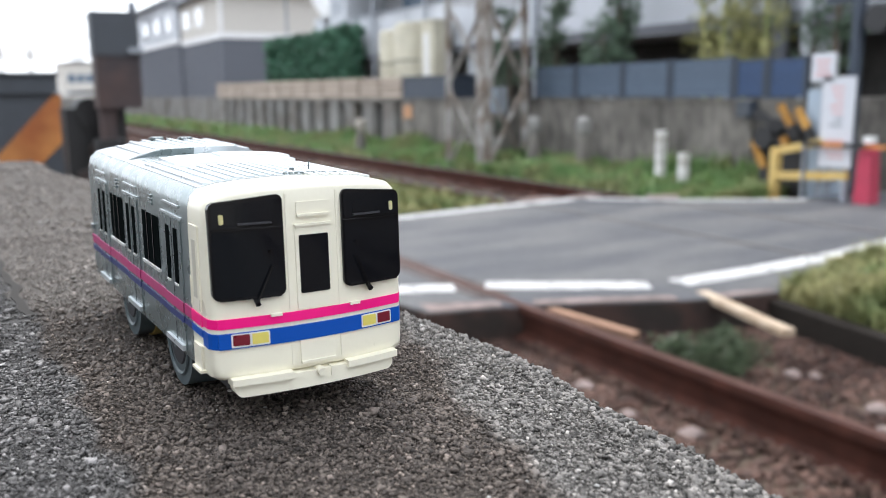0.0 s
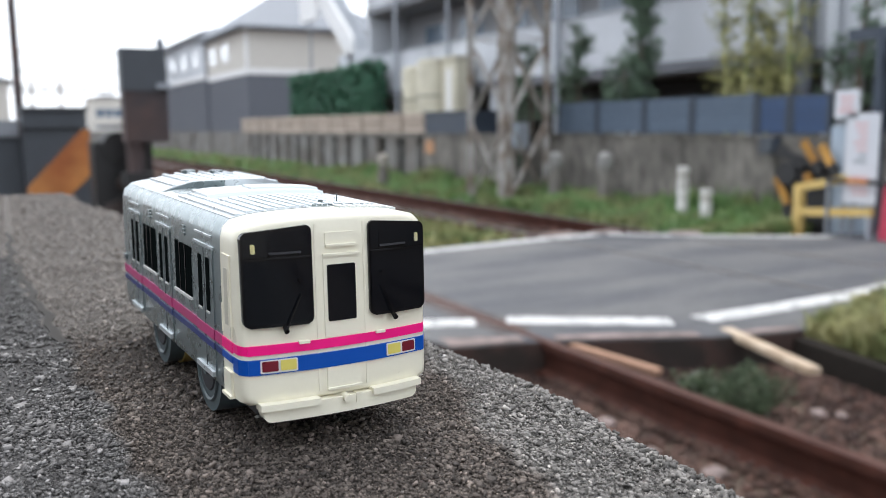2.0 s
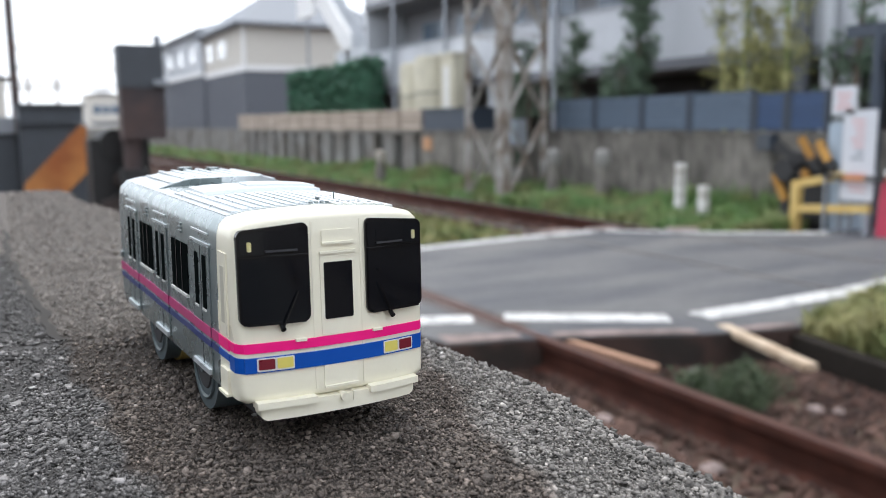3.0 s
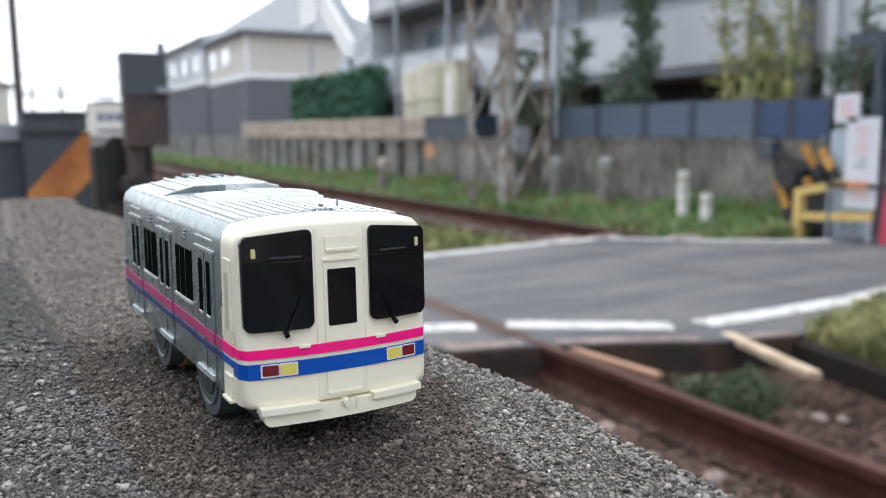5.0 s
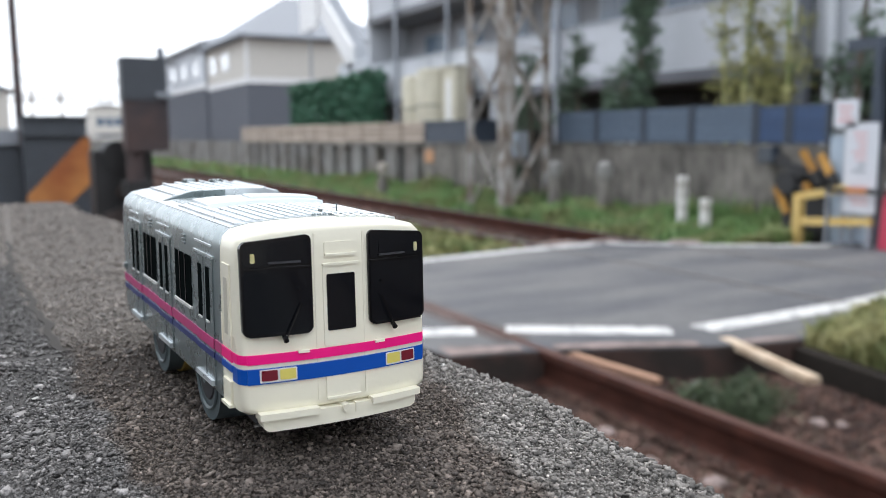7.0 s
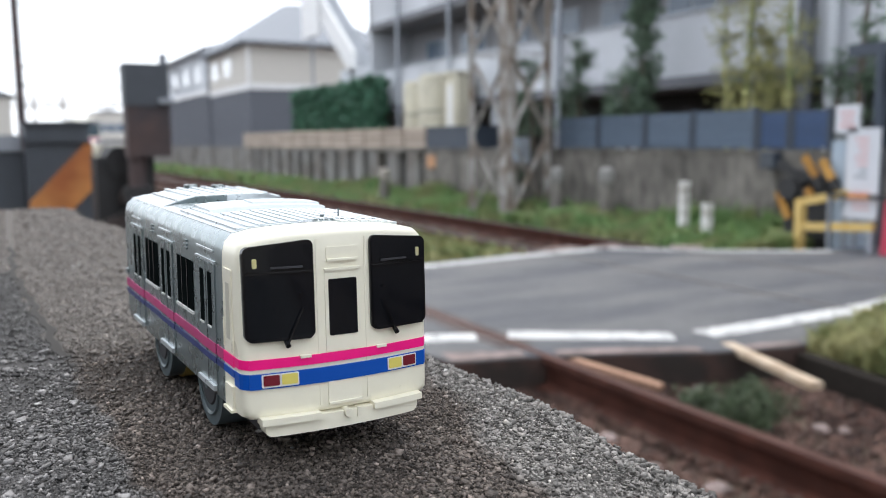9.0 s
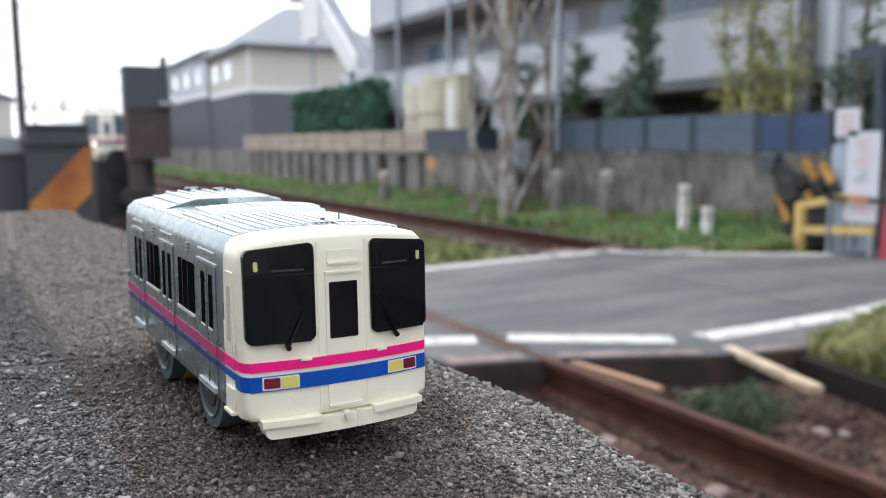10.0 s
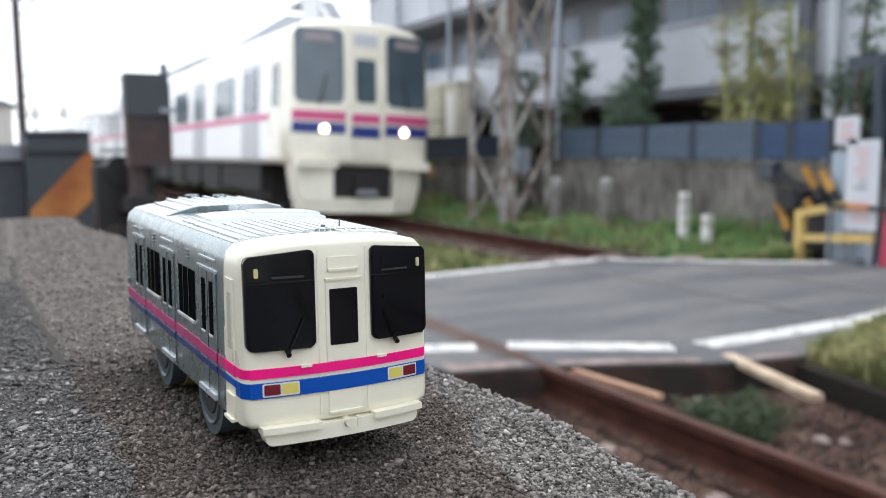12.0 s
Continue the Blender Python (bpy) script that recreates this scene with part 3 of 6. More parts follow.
def build_tracks():
    rng = np.random.default_rng(3)
    for x in (1.46, 2.83, 5.55, 6.93):
        rail = thing("rail", pose(x, 0, 0), "rusty brown steel running rail", "rail", "railway rails")
        part("rail_body", loft([rail_profile(0, -20, 0.0), rail_profile(0, 420, 0.0)]), M_RAIL, rail, smooth=True)
        part("running_surface", box(-0.030, 0.030, -20, 420, 0.0, 0.003), M_RAILTOP if x < 4 else M_RAILPOL, rail, "worn smoother rail head")
    # tarred sleepers, each of its own
    sl = None
    for cx, y0, y1 in ((2.145, -1.5, 4.0), (6.24, 8.6, 34)):
        y = y0
        while y < y1:
            if sl is None:
                sl = tagged(part("sleeper", box(-1.05, 1.05, -0.11, 0.11, -0.10, 0.0), M_SLEEPER, bevel=0.012), "dark tarred wooden sleeper", "sleeper", "sleepers under the rails")
                sl.matrix_basis = pose(cx, y, -0.215 if cx < 4 else -0.19)
            else:
                copy_thing(sl, pose(cx, y, -0.215 if cx < 4 else -0.19, 0, 0, rng.uniform(-1, 1)))
            y += 0.62
    # ballast
    n = 18000
    c = np.stack([rng.uniform(1.9, 5.0, n), rng.uniform(-0.5, 4.2, n), np.full(n, -0.2)], 1)
    keep = c[:, 1] < 4.45 - 0.4 * (c[:, 0] - 2.2)
    c = c[keep]
    tagged(stones("ballast", c, rng.uniform(0.007, 0.024, len(c)), rng, M_BALLAST, rough=0.4), "rust-stained brown ballast stones", "ballast", kind="stuff")
    # dirt and small stones lying on the near rail's foot
    n = 2600
    c = np.stack([2.83 + rng.choice((-1, 1), n) * rng.uniform(0.030, 0.13, n), rng.uniform(0.6, 3.9, n), rng.uniform(-0.192, -0.170, n)], 1)
    tagged(stones("foot_ballast", c, rng.uniform(0.006, 0.016, n), rng, M_BALLAST), "small stones and dirt on the rail foot", "ballast", kind="stuff")
    n = 9000
    c = np.stack([rng.uniform(0.9, 8.2, n), 8.1 + 26 * rng.uniform(0, 1, n) ** 1.6, np.full(n, -0.19)], 1)
    tagged(stones("far_ballast", c, rng.uniform(0.025, 0.06, n), rng, M_BALLAST), "brown ballast between the rails", "ballast", kind="stuff")

    def plank(name, a, b, w, h, material, label):
        ob = thing(name, pose(0, 0, 0), label, "timber", "crossing timbers")
        part("board", bar(a, b, w, h), material, ob, bevel=0.008)
        return ob
    plank("guard_timber", (2.95, 4.12, -0.03), (3.06, 3.30, -0.04), 0.05, 0.03, M_ORANGEWOOD, "raw orange guard timber beside the rail")
    plank("guard_timber", (3.98, 3.72, -0.015), (3.71, 2.86, -0.02), 0.085, 0.035, M_TIMBER, "pale weathered timber end beside the deck")
    plank("edge_beam", (4.33, 3.44, -0.14), (3.92, 1.45, -0.14), 0.11, 0.19, M_DARKWOOD, "dark tarred timber beam edging the verge")
    # broken concrete and pale rubble lying in the bed
    for x, y, r in ((3.60, 2.74, 0.045), (3.68, 2.66, 0.03), (3.25, 3.22, 0.045), (3.50, 2.20, 0.06), (3.72, 2.08, 0.08), (3.30, 2.02, 0.05),
                    (2.58, 3.15, 0.05), (2.52, 2.75, 0.04), (2.60, 2.45, 0.05), (3.95, 2.3, 0.05), (2.42, 3.3, 0.045)):
        ob = thing("rubble_stone", pose(x, y, -0.19, 0, 0, rng.uniform(0, 360)), "pale broken lump of stone in the ballast", "stone", "rubble stones in the track bed")
        bm = bmesh.new()
        bmesh.ops.create_icosphere(bm, subdivisions=2, radius=r)
        for w in bm.verts:
            w.co *= 1 + 0.45 * noise.noise(w.co * 1.1 / r + Vector((x * 9, y * 7, 0)))
            w.co.z *= 0.5
        part("lump", bm, M_LIP, ob)
    # concrete pieces where the far rails leave the deck
    for x, y, w, d, a in ((5.95, 8.15, 0.5, 0.22, 8), (5.30, 8.1, 0.3, 0.2, -12), (6.55, 8.05, 0.4, 0.2, 5), (7.3, 7.5, 0.35, 0.25, -35)):
        ob = thing("deck_fragment", pose(x, y, -0.21, 0, 0, a), "broken pinkish concrete block at the deck end", "concrete block", "broken blocks at the deck end")
        part("block", box(-w / 2, w / 2, -d / 2, d / 2, 0, 0.2), M_LIP, ob, bevel=0.03)


# ---------------------------------------------------------------- plants
def tuft(name, cx, cy, rx, ry, n, h, rng, material, z=-0.2, width=0.02):
    c = np.stack([cx + rx * rng.normal(0, 0.5, n).clip(-1, 1), cy + ry * rng.normal(0, 0.5, n).clip(-1, 1), np.full(n, z)], 1)
    return blades(name, c, h * rng.uniform(0.35, 1.1, n), rng, material, width)


def shrub(name, x, y, z, r, h, n, rng, material, label, leaf=0.04):
    ob = thing(name, pose(x, y, z), label, "shrub")
    bm = bmesh.new()
    for i in range(6):
        a = rng.uniform(0, 6.28)
        rod((0, 0, 0), (math.cos(a) * r * 0.6, math.sin(a) * r * 0.6, h * rng.uniform(0.5, 0.8)), 0.008, 0.003, 5, bm)
    part("stems", bm, M_BARK, ob)
    d = rng.normal(0, 1, (n, 3))
    d /= np.linalg.norm(d, axis=1)[:, None]
    rad = rng.uniform(0.45, 1.0, n)[:, None]
    lump = 1 + 0.25 * np.sin(d[:, :1] * 5 + 1) * np.cos(d[:, 1:2] * 4)
    c = d * rad * lump * np.array([r, r, h * 0.5]) + np.array([0, 0, h * 0.5])
    c[:, 2] = np.maximum(c[:, 2], 0.01)
    blades("foliage", c, leaf * rng.uniform(0.6, 1.4, n), rng, material, leaf * 0.6, 0.3, ob, True)
    return ob


def build_plants():
    rng = np.random.default_rng(12)
    # green weeds along the foot of the wall
    n = 26000
    y = 6.9 + 22 * rng.uniform(0, 1, n) ** 1.5
    x = 7.75 + 1.5 * rng.uniform(0, 1, n) ** 0.8
    lump = np.array([noise.noise((a * 0.9, b * 0.55, 2)) for a, b in zip(x, y)])
    h = (0.17 + 0.24 * lump) * rng.uniform(0.5, 1.2, n) * (0.55 + 0.6 * (x - 7.75))
    tagged(blades("weeds", np.stack([x, y, np.full(n, -0.2)], 1), np.clip(h * 1.2, 0.06, 0.75) + 0.1, rng, M_GRASS, 0.03), "green weeds along the foot of the wall", "weeds", kind="stuff")
    n = 2500
    y = 26 + 60 * rng.uniform(0, 1, n)
    tagged(blades("far_weeds", np.stack([8.0 + rng.uniform(0, 1.2, n), y, np.full(n, -0.2)], 1), rng.uniform(0.15, 0.5, n), rng, M_GRASS, 0.1), "weeds along the far wall", "weeds", kind="stuff")
    # dry grass between the tracks past the deck
    n = 7000
    tagged(blades("dry_grass", np.stack([rng.uniform(3.1, 5.3, n), 7.95 + 6 * rng.uniform(0, 1, n) ** 1.4, np.full(n, -0.2)], 1), rng.uniform(0.12, 0.3, n), rng, M_DRYGRASS, 0.035), "yellowing grass between the tracks", "grass", kind="stuff")
    # raised verge between the timber beam and the deck
    pad = [(4.37, 3.40), (3.99, 1.45), (9.0, 1.45), (9.0, 4.18), (6.0, 3.79), (4.72, 3.55)]
    tagged(part("verge", prism(pad, -0.21, -0.075), M_SOIL), "raised soil verge held by the timber beam", "verge", kind="structure")
    n = 34000
    x = rng.uniform(4.2, 7.0, n)
    y = rng.uniform(1.4, 3.9, n)
    keep = (y < np.interp(x, [4.3, 4.72, 6.0, 9.0], [3.43, 3.60, 3.82, 4.18])) & (x > 4.37 - (3.40 - y) * 0.197)
    c = np.stack([x, y, np.full(n, -0.08)], 1)[keep]
    tall = np.array([0.75 + 0.7 * noise.noise((a * 2.2, b * 2.2, 4)) for a, b, _ in c])
    tagged(blades("verge_grass", c, rng.uniform(0.12, 0.30, len(c)) * tall, rng, M_DRYGRASS, 0.012, 0.9), "yellow-green grass on the verge", "grass", kind="stuff")
    shrub("verge_shrub", 5.22, 3.42, -0.08, 0.22, 0.27, 2600, rng, M_DRYGRASS, "yellow-green bushy weed on the verge", 0.03)
    shrub("verge_shrub", 4.80, 3.36, -0.08, 0.20, 0.20, 1600, rng, M_DRYGRASS, "low yellow-green weed on the verge", 0.03)
    shrub("verge_shrub", 5.12, 3.10, -0.08, 0.22, 0.26, 2200, rng, M_GRASS, "green leafy weed on the verge", 0.035)
    shrub("track_shrub", 3.30, 2.92, -0.2, 0.20, 0.25, 4200, rng, M_SHRUB, "dark green shrub growing in the ballast", 0.014)
    shrub("track_shrub", 3.20, 3.16, -0.2, 0.12, 0.17, 400, rng, M_SHRUB, "dark green shrub growing in the ballast", 0.03)


# ---------------------------------------------------------------- retaining wall and what stands on it
WX = 9.3


def build_wall():
    rng = np.random.default_rng(5)
    wall = thing("retaining_wall", pose(WX, 0, 0), "stained grey concrete retaining wall", "wall", kind="structure")
    part("wall_face", box(0, 0.35, 7.95, 18.3, -0.3, 1.06), M_CONC, wall, bevel=0.02)
    part("coping", box(-0.03, 0.38, 7.93, 18.3, 1.062, 1.10), M_CONC, wall, bevel=0.008)
    for y in (9.6, 11.3, 13.0, 14.8, 16.6):
        part("expansion_joint", box(-0.006, 0.0, y, y + 0.02, -0.3, 1.05), M_CONCDK, wall)
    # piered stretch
    # shade between the piers is painted as darker concrete
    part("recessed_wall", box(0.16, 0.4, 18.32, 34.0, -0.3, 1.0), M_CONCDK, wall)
    part("capping_beam", box(-0.04, 0.4, 18.32, 34.0, 1.0, 1.12), M_CONC, wall, bevel=0.01)
    y = 18.6
    while y < 33.8:
        part("pier", box(-0.02, 0.16, y, y + 0.62, -0.3, 1.0), M_PIER, wall, bevel=0.015)
        y += 1.14 + rng.uniform(-0.06, 0.06)
    far = thing("far_wall", pose(WX + 0.1, 0, 0), "brownish concrete wall further along the track", "wall", kind="structure")
    part("wall_face", box(0, 0.35, 34.4, 90, -0.3, 1.12), M_PIER, far)
    for y in range(36, 88, 4):
        part("pilaster", box(-0.06, 0, y, y + 0.35, -0.3, 1.1), M_CONC, far)
    # raised ground behind the wall
    bm = box(WX + 0.4, 200, 7.95, 300, -0.3, 1.04)
    tagged(part("terrace", bm, M_SOIL), "raised ground behind the retaining wall", "terrace", kind="structure")
    # return of the wall towards the road
    bm = box(WX + 0.05, 30, 7.15, 7.949, -0.3, 1.099)
    tagged(part("wall_return", bm, M_CONC), "concrete wall return beside the road", "wall", kind="structure")


def fence_panel(y0, y1, z1, material, label):
    f = thing("fence_panel", pose(WX + 0.12, y0, 1.1), label, "fence", "slatted fence panels")
    w, h = y1 - y0, z1 - 1.1
    part("post", box(-0.03, 0.03, 0.0, 0.06, 0, h + 0.02), M_NAVY, f, bevel=0.004)
    part("post", box(-0.03, 0.03, w - 0.06, w, 0, h + 0.02), M_NAVY, f, bevel=0.004)
    part("backing_sheet", box(0.012, 0.02, 0.06, w - 0.06, 0.05, h), M_NAVY, f)
    n = 7
    for i in range(n):
        z = 0.03 + i * (h - 0.04) / n
        part("slat", box(-0.02, 0.005, 0.06, w - 0.06, z, z + (h - 0.04) / n * 0.86), material, f)


def build_wall_top():
    rng = np.random.default_rng(6)
    ys = [13.0, 11.85, 10.65, 9.6, 8.38]
    for a, b in zip(ys, ys[1:]):
        fence_panel(b, a - 0.02, 1.66, M_FENCE, "blue-grey slatted aluminium fence panel on the wall")
    for a, b in ((7.83, 8.36), (7.2, 7.81)):
        fence_panel(a, b, 1.62, M_FENCEBL, "deep blue slatted aluminium fence panel")
    # bare strip of tan blocks
    y, k = 18.35, 0
    while y < 33.6:
        st = thing("block_stack", pose(WX + 0.05, y, 1.121), "stack of tan concrete blocks on the wall", "block wall", "block stacks on the wall")
        h = 0.5 + 0.004 * k
        for i in range(4):
            part("block", box(0, 0.3, 0.03 * (i % 2), 1.16 - 0.03 * ((i + 1) % 2), i * h / 4, (i + 1) * h / 4 - 0.02), M_BLOCK, st)
        part("mortar", box(0.02, 0.28, 0.05, 1.1, 0.0, h - 0.03), M_CONCDK, st)
        y += 1.26
        k += 1
    bx = thing("equipment_box", pose(WX + 0.05, 16.0, 1.101), "low dark navy metal equipment box", "equipment box")
    part("casing", box(0, 0.9, 0, 2.25, 0, 0.46), M_NAVY, bx, bevel=0.02)
    part("lid", box(-0.03, 0.93, -0.03, 2.28, 0.462, 0.50), M_NAVY, bx, bevel=0.01)
    # ivory tanks
    for y, r, h in ((22.6, 0.42, 1.95), (21.45, 0.50, 2.08)):
        tk = thing("water_tank", pose(11.3, y, 1.04), "tall ivory cylindrical water tank", "tank", "ivory tanks")
        bm = bmesh.new()
        prof = [(r * 0.97, 0.0), (r, 0.05), (r, h - 0.14), (r * 0.93, h - 0.05), (r * 0.7, h), (0.02, h + 0.03)]
        loft([[(a * math.cos(t), a * math.sin(t), z) for t in [2 * math.pi * i / 28 for i in range(28)]] for a, z in prof], True, bm)
        part("tank_shell", bm, M_TANK, tk, smooth=True)
        part("hoop", rod((0, 0, h * 0.5), (0, 0, h * 0.5 + 0.04), r + 0.012, None, 28), M_TANKDK, tk)
    cab = thing("ivory_cabinet", pose(11.2, 20.05, 1.04), "ivory metal equipment cabinet with a pale door", "cabinet", "ivory tanks")
    part("casing", box(0, 0.5, 0, 0.8, 0, 2.0), M_TANK, cab, bevel=0.05)
    part("door", box(-0.015, 0.0, 0.25, 0.55, 0.2, 1.75), M_PANELW, cab, "pale cabinet door")
    part("cap", box(-0.05, 0.55, -0.05, 0.85, 2.0, 2.08), M_TANK, cab, bevel=0.02)
    # clipped hedge
    hd = thing("hedge", pose(11.2, 25.5, 1.04), "tall clipped dark green hedge", "hedge")
    part("hedge_core", box(0.10, 0.36, 0.16, 8.2, 0, 2.05), M_HEDGE, hd)
    n = 12000
    c = np.stack([rng.uniform(0.0, 0.45, n), rng.uniform(0, 8.3, n), rng.uniform(0, 2.2, n)], 1)
    face = rng.uniform(0, 1, n)
    c[:, 0] = np.where(face < 0.6, rng.normal(0.05, 0.05, n), c[:, 0])
    c[:, 1] = np.where(face > 0.93, rng.normal(0.08, 0.06, n), c[:, 1])
    c[:, 2] += 0.16 * np.exp(-((c[:, 1] - 0.7) / 0.8) ** 2) * (c[:, 2] > 1.9)
    c[:, 2] = np.where((face > 0.75) & (face < 0.93), rng.normal(2.12, 0.07, n), c[:, 2])
    blades("foliage", c, rng.uniform(0.08, 0.2, n), rng, M_HEDGE, 0.09, 0.3, hd, True)
    tg = thing("wall_tag", pose(WX - 0.03, 17.7, 0.64), "small faded orange marker on the wall", "marker")
    part("plate", box(0, 0.028, 0, 0.42, 0, 0.30), M_TAG, tg, bevel=0.004)


def build_tower():
    """Square lattice mast beside the track."""
    ob = thing("lattice_mast", pose(8.55, 13.35, -0.2, 0, 0, -31.8 + 45), "weathered grey steel lattice mast with cross bracing", "mast")
    s, top = 0.49, 9.0
    at = [(-s, -s), (s, -s), (s, s), (-s, s)]
    for x, y in at:
        bm = box(x - 0.07, x + 0.07, y - 0.012, y + 0.012, 0, top)
        box(x - 0.012, x + 0.012, y - 0.07, y + 0.07, 0, top, bm)
        part("leg", bm, M_STEEL, ob)
    hgt = 1.45
    for i in range(6):
        z = 0.1 + i * hgt
        for k in range(4):
            a, b = at[k], at[(k + 1) % 4]
            part("brace", bar((*a, z), (*b, z + hgt), 0.07, 0.014), M_STEEL, ob)
            part("brace", bar((*b, z), (*a, z + hgt), 0.07, 0.014), M_STEEL, ob)
            if i % 2 == 0:
                part("strut", bar((*a, z), (*b, z), 0.05, 0.012), M_STEEL, ob)
    for k, (x, y) in enumerate(at):
        part("footing", box(x - 0.16, x + 0.16, y - 0.16, y + 0.16, -0.1, 0.12), M_CONC, ob, bevel=0.02)
    cv = thing("cable_duct", pose(8.42, 13.2, -0.2), "thick pale conduit standing in the mast", "conduit")
    part("duct", box(-0.12, 0.12, -0.12, 0.12, 0, 9.0), M_STEEL, cv, bevel=0.02)
    bx = thing("mast_box", pose(8.55, 12.95, 0.86), "small pale grey junction box on the mast", "junction box")
    part("casing", box(-0.11, 0.11, -0.11, 0.11, 0, 0.46), M_PIPE, bx, bevel=0.02)
    part("cover", box(-0.12, -0.11, -0.09, 0.09, 0.05, 0.41), M_SIGNBL, bx)


# ---------------------------------------------------------------- toy train car
HALF = [(0.0, 0.265), (0.25, 0.265), (0.49, 0.265), (0.525, 0.285), (0.53, 0.33), (0.53, 0.55), (0.53, 0.8), (0.53, 1.02), (0.527, 1.095), (0.513, 1.148),
        (0.475, 1.182), (0.38, 1.203), (0.25, 1.213), (0.12, 1.218), (0.0, 1.220)]
OUTLINE = HALF + [(-a, b) for a, b in HALF[-2:0:-1]]


def arch(u):
    pts = HALF[10:][::-1]
    return float(np.interp(abs(u), [p[0] for p in pts], [p[1] for p in pts]))


def face_y(u, z):
    return 0.19 * u * u + 0.05 * (z - 0.6)


def front_patch(u0, u1, z0, z1, proud, depth=0.03, r=0.0, tilt=0.0, cols=12):
    """A rounded panel on the bowed front; tilt raises the top edge towards u=0."""
    bm = bmesh.new()
    rows_f, rows_b = [], []
    us = sorted(set([u0 + (u1 - u0) * i / cols for i in range(cols + 1)] + ([u0 + r * (1 - math.cos(a)) for a in (0.35, 0.8, 1.2)] + [u1 - r * (1 - math.cos(a)) for a in (0.35, 0.8, 1.2)] if r else [])))
    for u in us:
        d = min(u - u0, u1 - u)
        cut = r - math.sqrt(max(0, r * r - (r - d) ** 2)) if d < r else 0
        lo, hi = z0 + cut, z1 - cut + tilt * (1 - abs(u) / max(abs(u0), abs(u1)))
        rows_f.append([(u, face_y(u, z) - proud, z) for z in (lo, (lo + hi) / 2, hi)])
        rows_b.append([(u, face_y(u, z) - proud + depth, z) for z in (lo, (lo + hi) / 2, hi)])
    rings = []
    for f, b in zip(rows_f, rows_b):
        rings.append(f + b[::-1])
    return loft(rings, True, bm)


